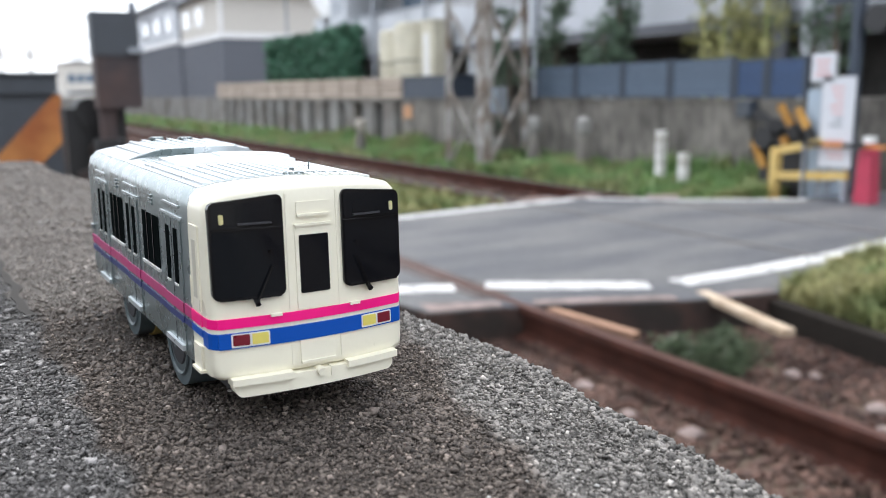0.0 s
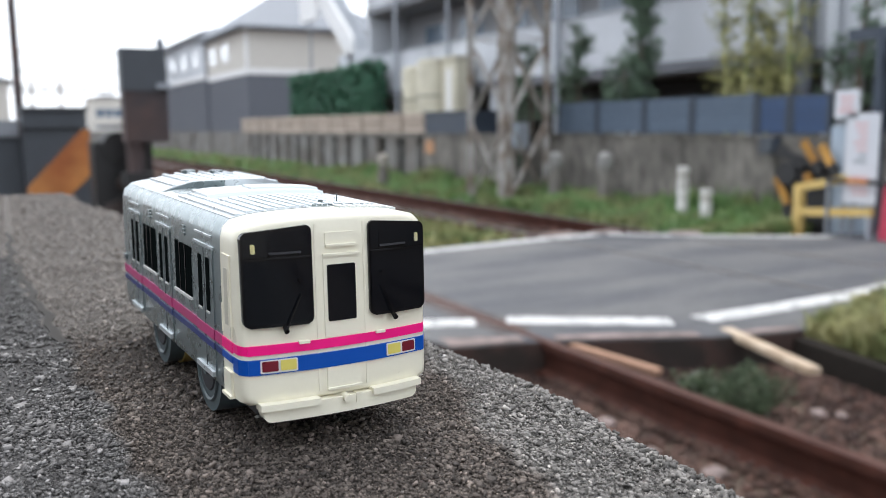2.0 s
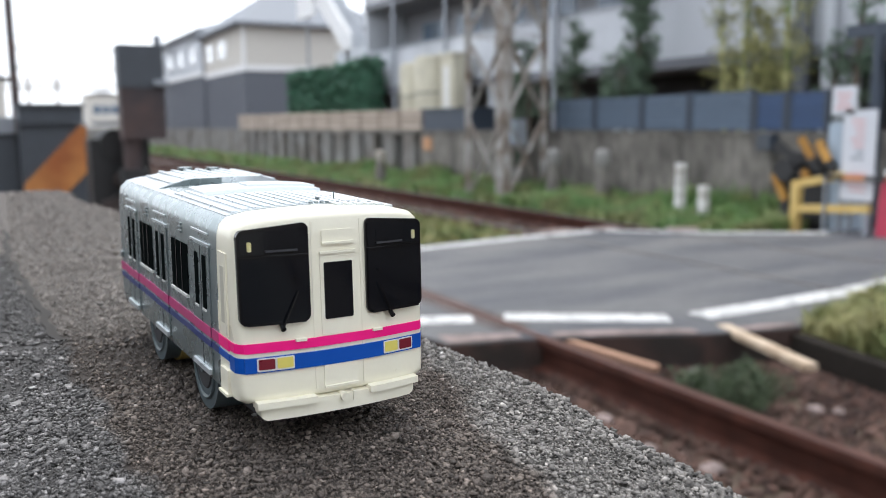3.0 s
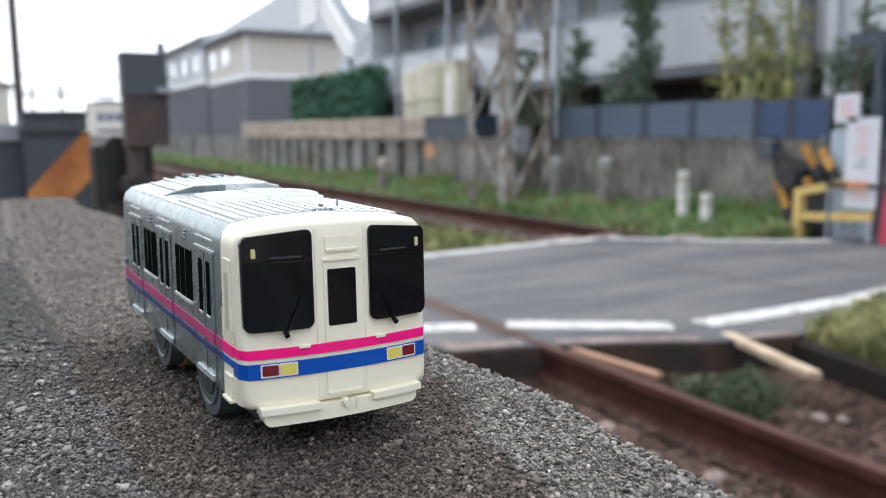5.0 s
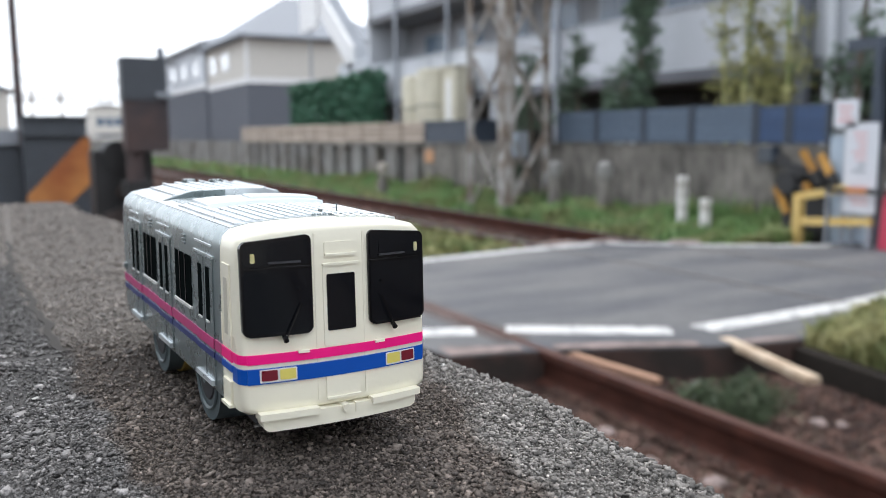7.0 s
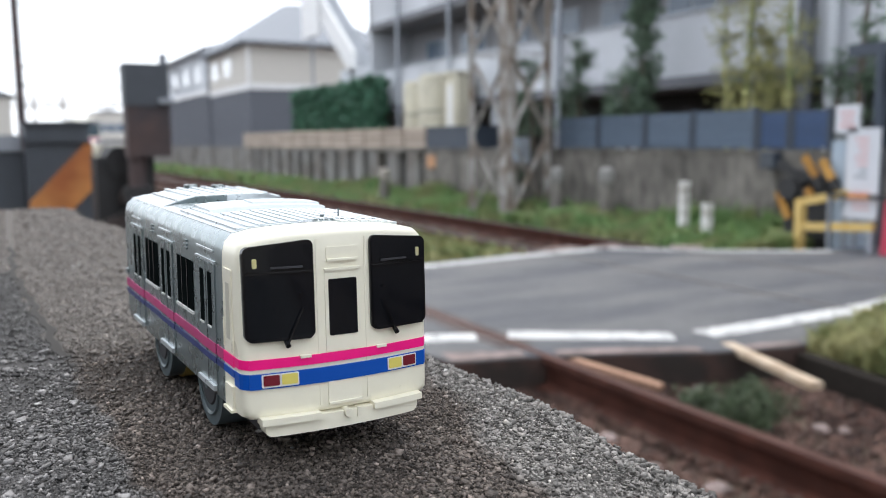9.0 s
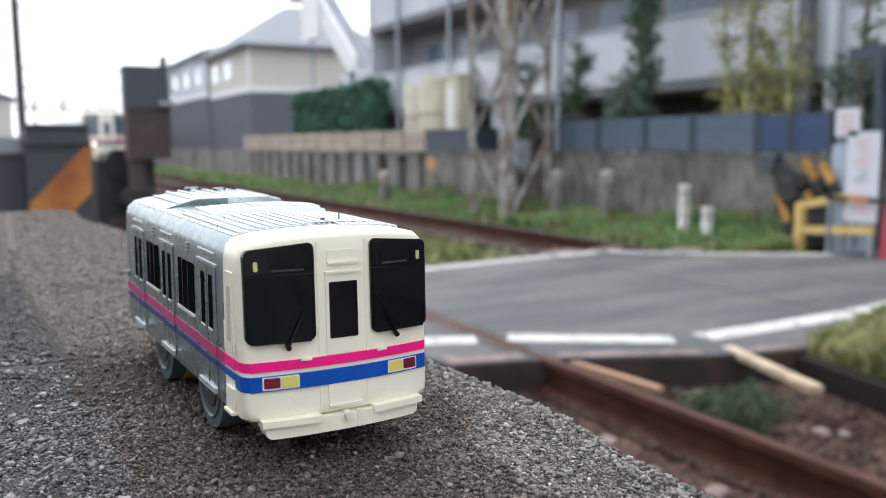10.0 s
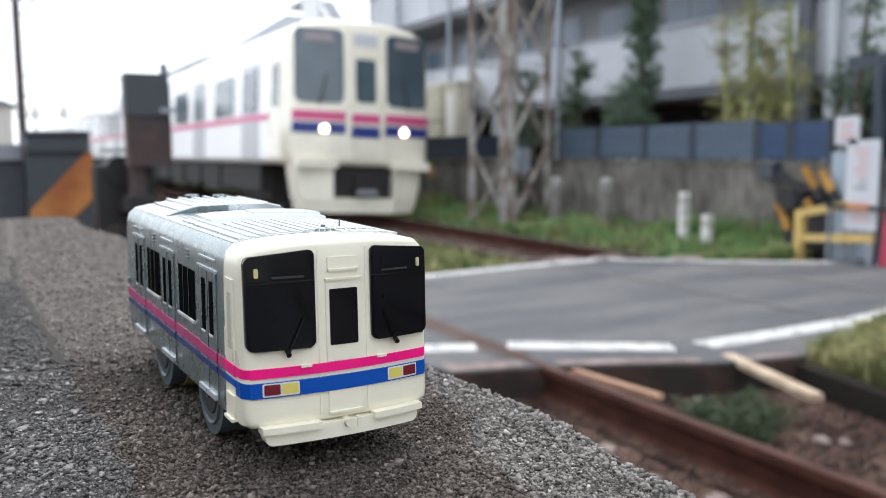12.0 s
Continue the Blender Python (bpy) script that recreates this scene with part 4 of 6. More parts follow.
def build_toy():
    toy = thing("toy_train_car", TOY, "cream and silver toy commuter train car with magenta and blue stripes", "toy train")

    def P(name, bm, m, label="", parent=None, smooth=False, bevel=0.0):
        return part(name, bm, m, parent or toy, label, smooth, bevel, S)

    # cream cab shell
    def ring(k, yf):
        return [(u * k, yf(u * k, 0.72 + (z - 0.72) * k), 0.72 + (z - 0.72) * k) for u, z in OUTLINE]
    rings = [[(u, 0.33, z) for u, z in OUTLINE], [(u, face_y(u, z) + 0.075, z) for u, z in OUTLINE],
             ring(0.994, lambda u, z: face_y(u, z) + 0.040), ring(0.978, lambda u, z: face_y(u, z) + 0.017),
             ring(0.955, lambda u, z: face_y(u, z) + 0.005), ring(0.925, face_y)]
    rings += [ring(k, face_y) for k in (0.75, 0.55, 0.35, 0.15, 0.02)]
    cab = P("cab_shell", loft(rings), M_CREAM, "glossy cream plastic cab front", smooth=True)
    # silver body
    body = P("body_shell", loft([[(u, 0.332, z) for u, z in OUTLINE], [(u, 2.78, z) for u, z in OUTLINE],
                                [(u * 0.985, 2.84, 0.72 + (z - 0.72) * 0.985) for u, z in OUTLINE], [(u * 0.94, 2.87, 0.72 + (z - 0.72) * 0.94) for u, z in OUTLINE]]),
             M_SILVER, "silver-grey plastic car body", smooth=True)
    P("underframe", box(-0.40, 0.40, 0.2, 2.7, 0.16, 0.27), M_DARKPL, "dark underframe")

    # front windows
    for s in (-1, 1):
        a, b = sorted((s * 0.158, s * 0.513))
        w = P("windscreen", front_patch(a, b, 0.672, 1.142, 0.014, 0.03, 0.034, 0.045), M_TOYFRAME, "raised black windscreen rim", smooth=True)
        a2, b2 = sorted((s * 0.168, s * 0.502))
        P("rim_bead", front_patch(a + 0.03, b - 0.03, 0.672, 0.685, 0.027, 0.02), M_TOYFRAME, "", w, bevel=0.003)
        P("pane", front_patch(a2, b2, 0.684, 1.016, 0.019, 0.012, 0.026, 0.0), M_TOYGLASS, "glossy black printed glass", w, smooth=True)
        P("upper_pane", front_patch(a2, b2, 1.023, 1.128, 0.0185, 0.012, 0.022, 0.042), M_TOYGLASS, "glossy black band above the glass", w, smooth=True)
        a3, b3 = sorted((s * 0.22, s * 0.38))
        P("band_bead", front_patch(a2, b2, 1.008, 1.0155, 0.026, 0.015, 0.0), M_TOYFRAME, "raised bead across the glass", w)
        P("display_frame", front_patch(a3, b3, 1.050, 1.110, 0.021, 0.01, 0.006), M_TOYGLASS, "", w)
        P("display_ledge", front_patch(a3, b3, 1.034, 1.043, 0.030, 0.015, 0.0), M_DARKPL, "", w)
        a4, b4 = sorted((s * 0.446, s * 0.467))
        P("marker_lamp", front_patch(a4, b4, 1.040, 1.087, 0.025, 0.012, 0.006, cols=4), M_MARKER, "small pale yellow marker lamp", w)
        # wipers
        base, tip = Vector((s * (0.312 if s < 0 else 0.30), face_y(0.30, 0.66) - 0.04, 0.655)), Vector((s * 0.225, face_y(0.22, 0.84) - 0.035, 0.83))
        wp = P("wiper", rod(base, tip, 0.0058, 0.004, 8), M_TOYFRAME, "moulded black wiper", smooth=True)
        P("wiper_hub", rod(base + Vector((0, -0.004, -0.008)), base + Vector((0, 0.03, 0.01)), 0.014, 0.012, 10), M_TOYFRAME, "", wp)
        P("wiper_pivot", rod((s * 0.232, face_y(0.23, 0.9) - 0.035, 0.90), (s * 0.232, face_y(0.23, 0.9), 0.90), 0.008, 0.008, 8), M_TOYFRAME, "", wp)
        # lamps
        for u, m, lab in ((0.392, M_RED, "dark red tail lamp"), (0.300, M_YELLOW, "yellow headlamp")):
            fr = P("lamp_bezel", front_patch(s * u - 0.0475, s * u + 0.0475, 0.437, 0.504, 0.012, 0.02, 0.006, cols=4), M_WHITE, "white lamp surround")
            P("lamp_lens", front_patch(s * u - 0.040, s * u + 0.040, 0.446, 0.499, 0.015, 0.01, 0.006, cols=4), m, lab, fr)
        P("bumper_step", front_patch(*sorted((s * 0.15, s * 0.455)), 0.252, 0.286, 0.045, 0.08), M_CREAM, "", bevel=0.006)
        P("grab_handle", front_patch(s * 0.215 - 0.028, s * 0.215 + 0.028, 0.572, 0.585, 0.022, 0.03, cols=4), M_CREAM)
        P("gangway_edge", front_patch(s * 0.135 - 0.006, s * 0.135 + 0.006, 0.31, 1.17, 0.003, 0.02, cols=2), M_CREAM)
        # side of the cab
        P("cab_door_frame", box(s * 0.53 - 0.008 * (s < 0), s * 0.53 + 0.008 * (s > 0), 0.17, 0.29, 0.60, 1.02), M_CREAM, bevel=0.004)
        P("cab_door_window", box(s * 0.538 - 0.002, s * 0.538 + 0.002, 0.20, 0.255, 0.66, 0.95), M_SLOT, "cab door slot, its shade in the colour")
        P("cab_handrail", box(s * 0.538 - 0.005, s * 0.538 + 0.004, 0.292, 0.300, 0.61, 0.76), M_CREAM, bevel=0.003)
        P("cab_handrail", box(s * 0.538 - 0.005, s * 0.538 + 0.004, 0.15, 0.158, 0.60, 0.73), M_CREAM, bevel=0.003)
        P("cab_lower_door", box(s * 0.53 - 0.014 * (s < 0), s * 0.53 + 0.014 * (s > 0), 0.17, 0.29, 0.30, 0.42), M_CREAM, bevel=0.004)
        P("cab_foot_step", box(s * 0.54 - 0.016, s * 0.54 + 0.016, 0.16, 0.295, 0.285, 0.30), M_CREAM, bevel=0.003)
    # centre door
    P("door_header", front_patch(-0.085, 0.085, 1.062, 1.125, 0.006, 0.02, 0.01), M_CREAM, "raised header panel")
    P("door_header_ledge", front_patch(-0.085, 0.085, 1.052, 1.064, 0.018, 0.03), M_CREAM)
    P("door_frame", front_patch(-0.098, 0.098, 0.585, 1.005, 0.006, 0.02, 0.012), M_CREAM, "raised door surround")
    P("door_lintel", front_patch(-0.10, 0.10, 1.004, 1.016, 0.016, 0.03), M_CREAM)
    dw = P("door_window", front_patch(-0.079, 0.078, 0.668, 0.960, 0.011, 0.02, 0.008), M_TOYGLASS, "black door window")
    P("door_lower_panel", front_patch(-0.095, 0.095, 0.315, 0.43, 0.006, 0.02, 0.01), M_CREAM, "raised lower door panel")
    P("door_sill", front_patch(-0.095, 0.095, 0.308, 0.320, 0.016, 0.03), M_CREAM)
    # stripes over the front and round the corners
    P("magenta_stripe", front_patch(-0.497, 0.497, 0.531, 0.579, 0.0085, 0.012, cols=40), M_PINK, "printed magenta stripe")
    P("blue_stripe", front_patch(-0.497, 0.497, 0.430, 0.508, 0.0085, 0.012, cols=40), M_BLUE, "printed blue stripe")
    for s in (-1, 1):
        for name, z0, z1, m in (("magenta_stripe", 0.531, 0.579, M_PINK), ("blue_stripe", 0.430, 0.508, M_BLUE)):
            corner = [(s * u, y) for u, y in ((0.490, face_y(0.49, 0.5) - 0.0065), (0.508, face_y(0.5, 0.5) + 0.006), (0.521, face_y(0.5, 0.5) + 0.022), (0.5325, face_y(0.5, 0.5) + 0.045), (0.5335, 0.16),
                                              (0.530, 0.16), (0.525, face_y(0.5, 0.5) + 0.045), (0.50, face_y(0.5, 0.5) + 0.02), (0.488, face_y(0.49, 0.5) + 0.004))]
            P(name, loft([[(u, y + 0.05 * (z - 0.5) * (y < 0.12), z) for u, y in corner] for z in (z0, z1)]), m)
        for y0, y1, k in ((0.16, 0.33, 0), (0.333, 0.45, 1), (0.46, 0.79, 2), (0.80, 1.355, 1), (1.365, 1.695, 2), (1.705, 2.195, 1), (2.205, 2.535, 2), (2.545, 2.80, 1)):
            d = 0.5335 if k < 2 else 0.537
            for name, z0, z1, m in (("magenta_stripe", 0.522, 0.579, M_SIDEPINK if k else M_PINK), ("blue_stripe", 0.470, 0.505, M_SIDEBLUE if k else M_BLUE)):
                P(name, box(s * d - 0.003, s * d + 0.003, y0, y1, z0, z1), m)
        # doors and windows of the side
        for y0 in (0.46, 1.365, 2.205):
            dr = P("side_door", box(s * 0.53 - 0.006, s * 0.53 + 0.006, y0, y0 + 0.33, 0.32, 1.005), M_SILVER, "raised silver double door", bevel=0.003)
            for a in (0.06, 0.205):
                P("door_pane", box(s * 0.5355 - 0.004, s * 0.5355 + 0.004, y0 + a, y0 + a + 0.062, 0.665, 0.955), M_SIDEGLASS, "tall dark door window", dr)
                # white sills, pale steps and gutters carry painted sky glints
                P("pane_sill", box(s * 0.541 - 0.004, s * 0.541 + 0.004, y0 + a, y0 + a + 0.062, 0.653, 0.664), M_WHITE, "", dr)
            P("door_leaf_gap", box(s * 0.536 - 0.002, s * 0.536 + 0.002, y0 + 0.158, y0 + 0.163, 0.34, 1.0), M_DARKPL, "", dr)
            P("door_step", box(s * 0.54 - 0.012, s * 0.54 + 0.012, y0 + 0.01, y0 + 0.32, 0.316, 0.345), M_ROOFSILVER, "door step, its sky glint in the pale colour", dr, bevel=0.003)
            P("door_gutter", box(s * 0.535 - 0.006, s * 0.535 + 0.006, y0 - 0.02, y0 + 0.35, 1.015, 1.025), M_ROOFSILVER, "", bevel=0.003)
            P("roof_vent_bar", box(s * 0.531 - 0.006, s * 0.531 + 0.006, y0 + 0.02, y0 + 0.33, 1.071, 1.081), M_ROOFSILVER, "", bevel=0.003)
        for y0 in (0.895, 1.755):
            wd = P("side_window", box(s * 0.53 - 0.005, s * 0.53 + 0.005, y0, y0 + 0.35, 0.675, 0.965), M_SIDEGLASS, "dark side window")
            for a in (0.115, 0.235):
                P("window_bar", box(s * 0.535 - 0.004, s * 0.535 + 0.004, y0 + a - 0.006, y0 + a + 0.006, 0.675, 0.965), M_TOYFRAME, "", wd)
            # sill coloured white to paint its glint
            P("window_sill", box(s * 0.537 - 0.008, s * 0.537 + 0.008, y0 - 0.01, y0 + 0.36, 0.658, 0.673), M_WHITE, "", wd, bevel=0.003)
        for y0 in (1.0, 1.88):
            for i in range(3):
                P("vent_louvre", box(s * 0.532 - 0.006, s * 0.532 + 0.006, y0, y0 + 0.07, 1.02 + i * 0.022, 1.032 + i * 0.022), M_SILVER, "", bevel=0.002)
        P("end_handle", box(s * 0.536 - 0.01, s * 0.536 + 0.01, 2.72, 2.78, 0.62, 0.66), M_SILVER)
    # front skirt and coupler
    P("front_skirt", front_patch(-0.435, 0.435, 0.186, 0.268, 0.020, 0.09, 0.039, cols=24), M_CREAM, "cream lower skirt", bevel=0.006)
    P("coupler", rod((0, -0.062, 0.258), (0, 0.03, 0.258), 0.022, 0.027, 12), M_CREAM, "moulded coupler stub", smooth=True)
    P("coupler_tab", box(0.055, 0.075, -0.045, 0.0, 0.225, 0.275), M_CREAM)
    # wheels
    for s in (-1, 1):
        for y, back_ in ((0.85, False), (1.98, True)):
            x0, x1 = s * 0.47, s * 0.27
            wh = P("wheel", rod((x0, y, 0.262), (x1, y, 0.262), 0.255, 0.262, 40), M_TYREGREY, "grey-blue plastic wheel", smooth=True, bevel=0.012)
            P("hub", rod((s * 0.478, y, 0.262), (s * 0.46, y, 0.262), 0.13, 0.15, 28), M_DARKPL, "dark recessed hub", wh, smooth=True)
            P("axle_cap", rod((s * 0.492, y, 0.262), (s * 0.46, y, 0.262), 0.04, 0.05, 16), M_TYREGREY, "", wh, smooth=True)
            P("rim_ring", loft([[(s * 0.474, y + 0.2 * math.cos(a), 0.262 + 0.2 * math.sin(a)), (s * 0.482, y + 0.19 * math.cos(a), 0.262 + 0.19 * math.sin(a)), (s * 0.474, y + 0.175 * math.cos(a), 0.262 + 0.175 * math.sin(a)), (s * 0.468, y + 0.19 * math.cos(a), 0.262 + 0.19 * math.sin(a))] for a in [2 * math.pi * i / 36 for i in range(37)]], False), M_TYREGREY, "", wh, smooth=True)
            if back_:
                P("traction_ring", rod((s * 0.37, y, 0.262), (s * 0.262, y, 0.262), 0.274, 0.272, 40), M_RUBBER, "amber rubber traction ring", wh, smooth=True)
    # roof
    for i in range(15):
        u = -0.42 + i * 0.06
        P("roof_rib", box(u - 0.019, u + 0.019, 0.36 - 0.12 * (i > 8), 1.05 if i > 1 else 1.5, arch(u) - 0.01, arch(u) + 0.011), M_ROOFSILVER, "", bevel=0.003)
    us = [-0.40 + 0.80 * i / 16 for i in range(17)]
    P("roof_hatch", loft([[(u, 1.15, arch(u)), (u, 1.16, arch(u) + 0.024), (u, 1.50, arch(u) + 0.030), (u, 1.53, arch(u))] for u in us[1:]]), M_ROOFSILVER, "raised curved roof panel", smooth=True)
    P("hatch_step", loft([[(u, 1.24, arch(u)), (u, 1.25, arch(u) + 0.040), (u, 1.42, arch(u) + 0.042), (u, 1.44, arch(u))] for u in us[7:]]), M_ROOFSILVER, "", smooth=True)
    P("roof_shell", loft([[(u, 0.334, arch(u) - 0.02), (u, 0.334, arch(u) + 0.004), (u, 2.80, arch(u) + 0.004), (u, 2.80, arch(u) - 0.02)] for u in [-0.47 + 0.94 * i / 20 for i in range(21)]]), M_ROOFGREY, "silver roof, shade of the rib gaps in its colour", smooth=True)
    # darker silver here paints the shade of the well and bulkhead
    P("roof_recess", loft([[(u, 1.56, arch(u) - 0.01), (u, 1.56, arch(u) + 0.007), (u, 1.78, arch(u) + 0.007), (u, 1.78, arch(u) - 0.01)] for u in us]), M_SILVER, "recessed well in the roof, coloured darker for its shade")
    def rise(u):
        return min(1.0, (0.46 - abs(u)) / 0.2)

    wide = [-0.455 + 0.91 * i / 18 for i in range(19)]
    P("roof_bulkhead", loft([[(u, 1.78 + 0.5 * u * u, arch(u)), (u, 1.775 + 0.5 * u * u, arch(u) + 0.046 * rise(u)), (u, 1.80 + 0.5 * u * u, arch(u) + 0.047 * rise(u)), (u, 1.80 + 0.5 * u * u, arch(u))] for u in wide[:9]]), M_SILVER, "front wall of the raised rear roof, coloured dark for its shade", smooth=True)
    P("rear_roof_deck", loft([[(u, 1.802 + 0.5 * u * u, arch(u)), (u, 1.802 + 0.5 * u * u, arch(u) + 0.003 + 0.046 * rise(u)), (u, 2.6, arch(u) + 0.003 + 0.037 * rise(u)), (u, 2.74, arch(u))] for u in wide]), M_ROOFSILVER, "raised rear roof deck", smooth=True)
    for i in range(9):
        u = -0.36 + i * 0.09
        P("deck_rib", box(u - 0.012, u + 0.012, 1.90, 2.58, arch(u) + 0.01, arch(u) + 0.012 + 0.044 * rise(u)), M_ROOFSILVER, "", bevel=0.003)
    P("aerial", rod((0.20, 0.5, 1.18), (0.20, 0.5, 1.27), 0.006, 0.004, 6), M_TYREGREY)
    P("aerial", rod((0.10, 0.5, 1.19), (0.10, 0.5, 1.24), 0.018, 0.014, 8), M_SILVER)
    for u, y in ((0.1, 2.5), (-0.08, 2.6)):
        P("roof_fan", rod((u, y, 1.2), (u, y, 1.285), 0.06, 0.05, 16), M_SILVER, "", smooth=True)
    for i in range(12):
        u = 0.0 + i * 0.032
        P("roof_stud", box(u - 0.008, u + 0.008, 0.345, 0.365, arch(u) - 0.004, arch(u) + 0.014), M_SILVER)


# ---------------------------------------------------------------- crossing equipment across the road
def build_crossing():
    rng = np.random.default_rng(9)
    g = thing("barrier_machine", pose(8.75, 6.58, -0.2), "black and yellow crossing barrier machine with folded arms", "barrier machine")
    part("housing", box(0, 0.5, 0.05, 0.75, 0, 0.95), M_BLACK, g, "black machine housing", bevel=0.03)
    for a, b, m in (((-0.05, 0.80, 1.18), (-0.05, 0.42, 0.92), M_BLACK), ((-0.08, 0.42, 1.24), (-0.08, 0.24, 1.00), M_AMBER), ((-0.08, 0.24, 1.00), (-0.08, 0.16, 0.88), M_BLACK),
                    ((-0.10, 0.16, 1.20), (-0.10, 0.0, 0.98), M_AMBER), ((-0.10, 0.0, 0.98), (-0.10, -0.08, 0.86), M_BLACK), ((-0.09, 0.78, 0.80), (-0.09, 0.60, 0.48), M_AMBER), ((-0.09, 0.60, 0.48), (-0.09, 0.54, 0.30), M_BLACK),
                    ((-0.09, 0.54, 0.30), (-0.09, 0.48, 0.14), M_AMBER), ((-0.06, 0.80, 0.86), (-0.06, 0.30, 0.80), M_BLACK), ((-0.07, 0.36, 0.86), (-0.07, 0.26, 0.70), M_AMBER), ((-0.03, 0.85, 1.10), (-0.03, 0.0, 0.94), M_BLACK)):
        part("arm_segment", bar(a, b, 0.05, 0.085), m, g, bevel=0.01)
    part("counterweight", rod((-0.12, 0.62, 0.85), (0.02, 0.62, 0.85), 0.14, 0.14, 20), M_BLACK, g, smooth=True)
    y = thing("yellow_guard_frame", pose(8.45, 6.84, -0.2), "yellow painted steel guard frame beside the road", "guard rail")
    part("post", box(-0.05, 0.05, -0.05, 0.05, 0, 0.70), M_YEL, y, bevel=0.01)
    part("post", box(-0.03, 0.03, -0.95, -0.89, 0, 0.46), M_PIPE, y, bevel=0.01)
    part("top_rail", bar((0, 0.05, 0.70), (0.0, -0.60, 0.835), 0.07, 0.09), M_YEL, y, bevel=0.01)
    part("lower_rail", bar((0, 0.03, 0.42), (0.0, -0.95, 0.49), 0.07, 0.09), M_YEL, y, bevel=0.01)
    s = thing("crossing_sign", pose(8.5, 6.30, -0.2), "small white square sign with red writing on a thin pole", "sign")
    part("pole", rod((0.02, 0, 0), (0.02, 0, 1.8), 0.025, 0.025, 12), M_PIPE, s, smooth=True)
    part("plate", box(-0.02, 0, -0.15, 0.15, 1.51, 1.82), M_SIGN, s, bevel=0.004)
    for z, w in ((1.73, 0.09), (1.66, 0.07), (1.59, 0.10)):
        part("writing_bar", box(-0.024, -0.020, -w, w, z - 0.018, z + 0.018), M_SIGNRED, s)
    s = thing("notice_board", pose(8.5, 6.09, -0.2), "tall white notice board with faded red writing", "sign")
    part("board", box(-0.02, 0.0, -0.20, 0.20, 0.57, 1.56), M_SIGN, s, bevel=0.004)
    part("pole", rod((0.03, 0.1, 0), (0.03, 0.1, 1.5), 0.025, 0.025, 10), M_PIPE, s, smooth=True)
    part("pole", rod((0.03, -0.1, 0), (0.03, -0.1, 1.5), 0.025, 0.025, 10), M_PIPE, s, smooth=True)
    for k in range(7):
        z = 1.44 - k * 0.068
        part("writing_bar", box(-0.024, -0.020, -0.07, 0.09 - 0.03 * (k % 3), z - 0.016, z + 0.016), M_SIGNRED if k < 5 else M_PIPE, s)
    for k in range(4):
        z = 0.86 - k * 0.06
        part("writing_bar", box(-0.024, -0.020, -0.11, 0.12 - 0.04 * (k % 2), z - 0.014, z + 0.014), M_SIGNRED, s)
    s = thing("relay_cabinet", pose(8.75, 6.50, -0.2), "pale blue-grey metal relay cabinet", "cabinet")
    part("casing", box(0, 0.3, -0.20, 0.18, 0.1, 1.42), M_SIGNBL, s, bevel=0.015)
    part("plinth", box(-0.02, 0.32, -0.22, 0.20, 0, 0.1), M_CONC, s)
    part("door_seam", box(-0.003, 0, -0.012, 0.0, 0.15, 1.38), M_PIPE, s)
    b = thing("barrier_boom", pose(8.40, 6.45, 0.62), "thin black and orange striped barrier boom", "barrier boom")
    for i in range(9):
        part("boom_segment", box(-0.02, 0.02, -(i + 1) * 0.26, -i * 0.26 - 0.003, -0.025, 0.025), (M_BLACK, M_ORANGE)[i % 2], b)
    part("boom_stand", box(-0.03, 0.03, -2.36, -2.30, -0.82, -0.028), M_BLACK, b)
    part("boom_stand", rod((0, -0.03, -0.82), (0, -0.03, -0.026), 0.018, 0.018, 10), M_PIPE, b, "thin grey stand")
    r = thing("red_post", pose(8.55, 5.72, -0.2), "crimson painted post beside the road", "post")
    part("shaft", loft([[(x * k, yy * k, z) for x, yy in ((-0.1, -0.1), (0.1, -0.1), (0.1, 0.1), (-0.1, 0.1))] for z, k in ((0, 1.0), (0.75, 0.75), (0.85, 0.5))]), M_REDPOST, r, bevel=0.01)
    part("cap", box(-0.05, 0.05, -0.05, 0.05, 0.85, 0.92), M_WHITE, r)
    p = thing("signal_post", pose(9.3, 6.48, -0.2), "dark green steel signal post with a cross head", "signal post")
    part("shaft", rod((0, 0, 0), (0, 0, 2.55), 0.075, 0.075, 16), M_NAVY, p, smooth=True)
    part("cross_arm", box(-0.05, 0.05, -0.42, 0.42, 2.42, 2.56), M_NAVY, p, bevel=0.02)
    part("lamp_head", rod((-0.12, -0.3, 2.2), (0.05, -0.3, 2.2), 0.16, 0.16, 20), M_BLACK, p, smooth=True)
    wb = thing("wall_box", pose(9.16, 7.86, 0.86), "small dark junction box at the end of the wall", "junction box")
    part("casing", box(0, 0.138, 0, 0.24, 0, 0.22), M_NAVY, wb, bevel=0.015)
    part("cover", box(-0.012, 0, 0.02, 0.22, 0.02, 0.20), M_BOARD, wb)
    # marker posts and stubs at the foot of the wall
    for x, yy, h, lab in ((8.55, 8.85, 0.88, "tall white marker post with a grey cap"), (8.5, 8.36, 0.60, "short white marker post in the weeds")):
        m = thing("marker_post", pose(x, yy, -0.2), lab, "marker post", "white marker posts")
        part("shaft", box(-0.055, 0.055, -0.055, 0.055, 0, h), M_POSTW, m, bevel=0.012)
        part("band", box(-0.058, 0.058, -0.058, 0.058, h - 0.14, h - 0.09), M_STONE, m)
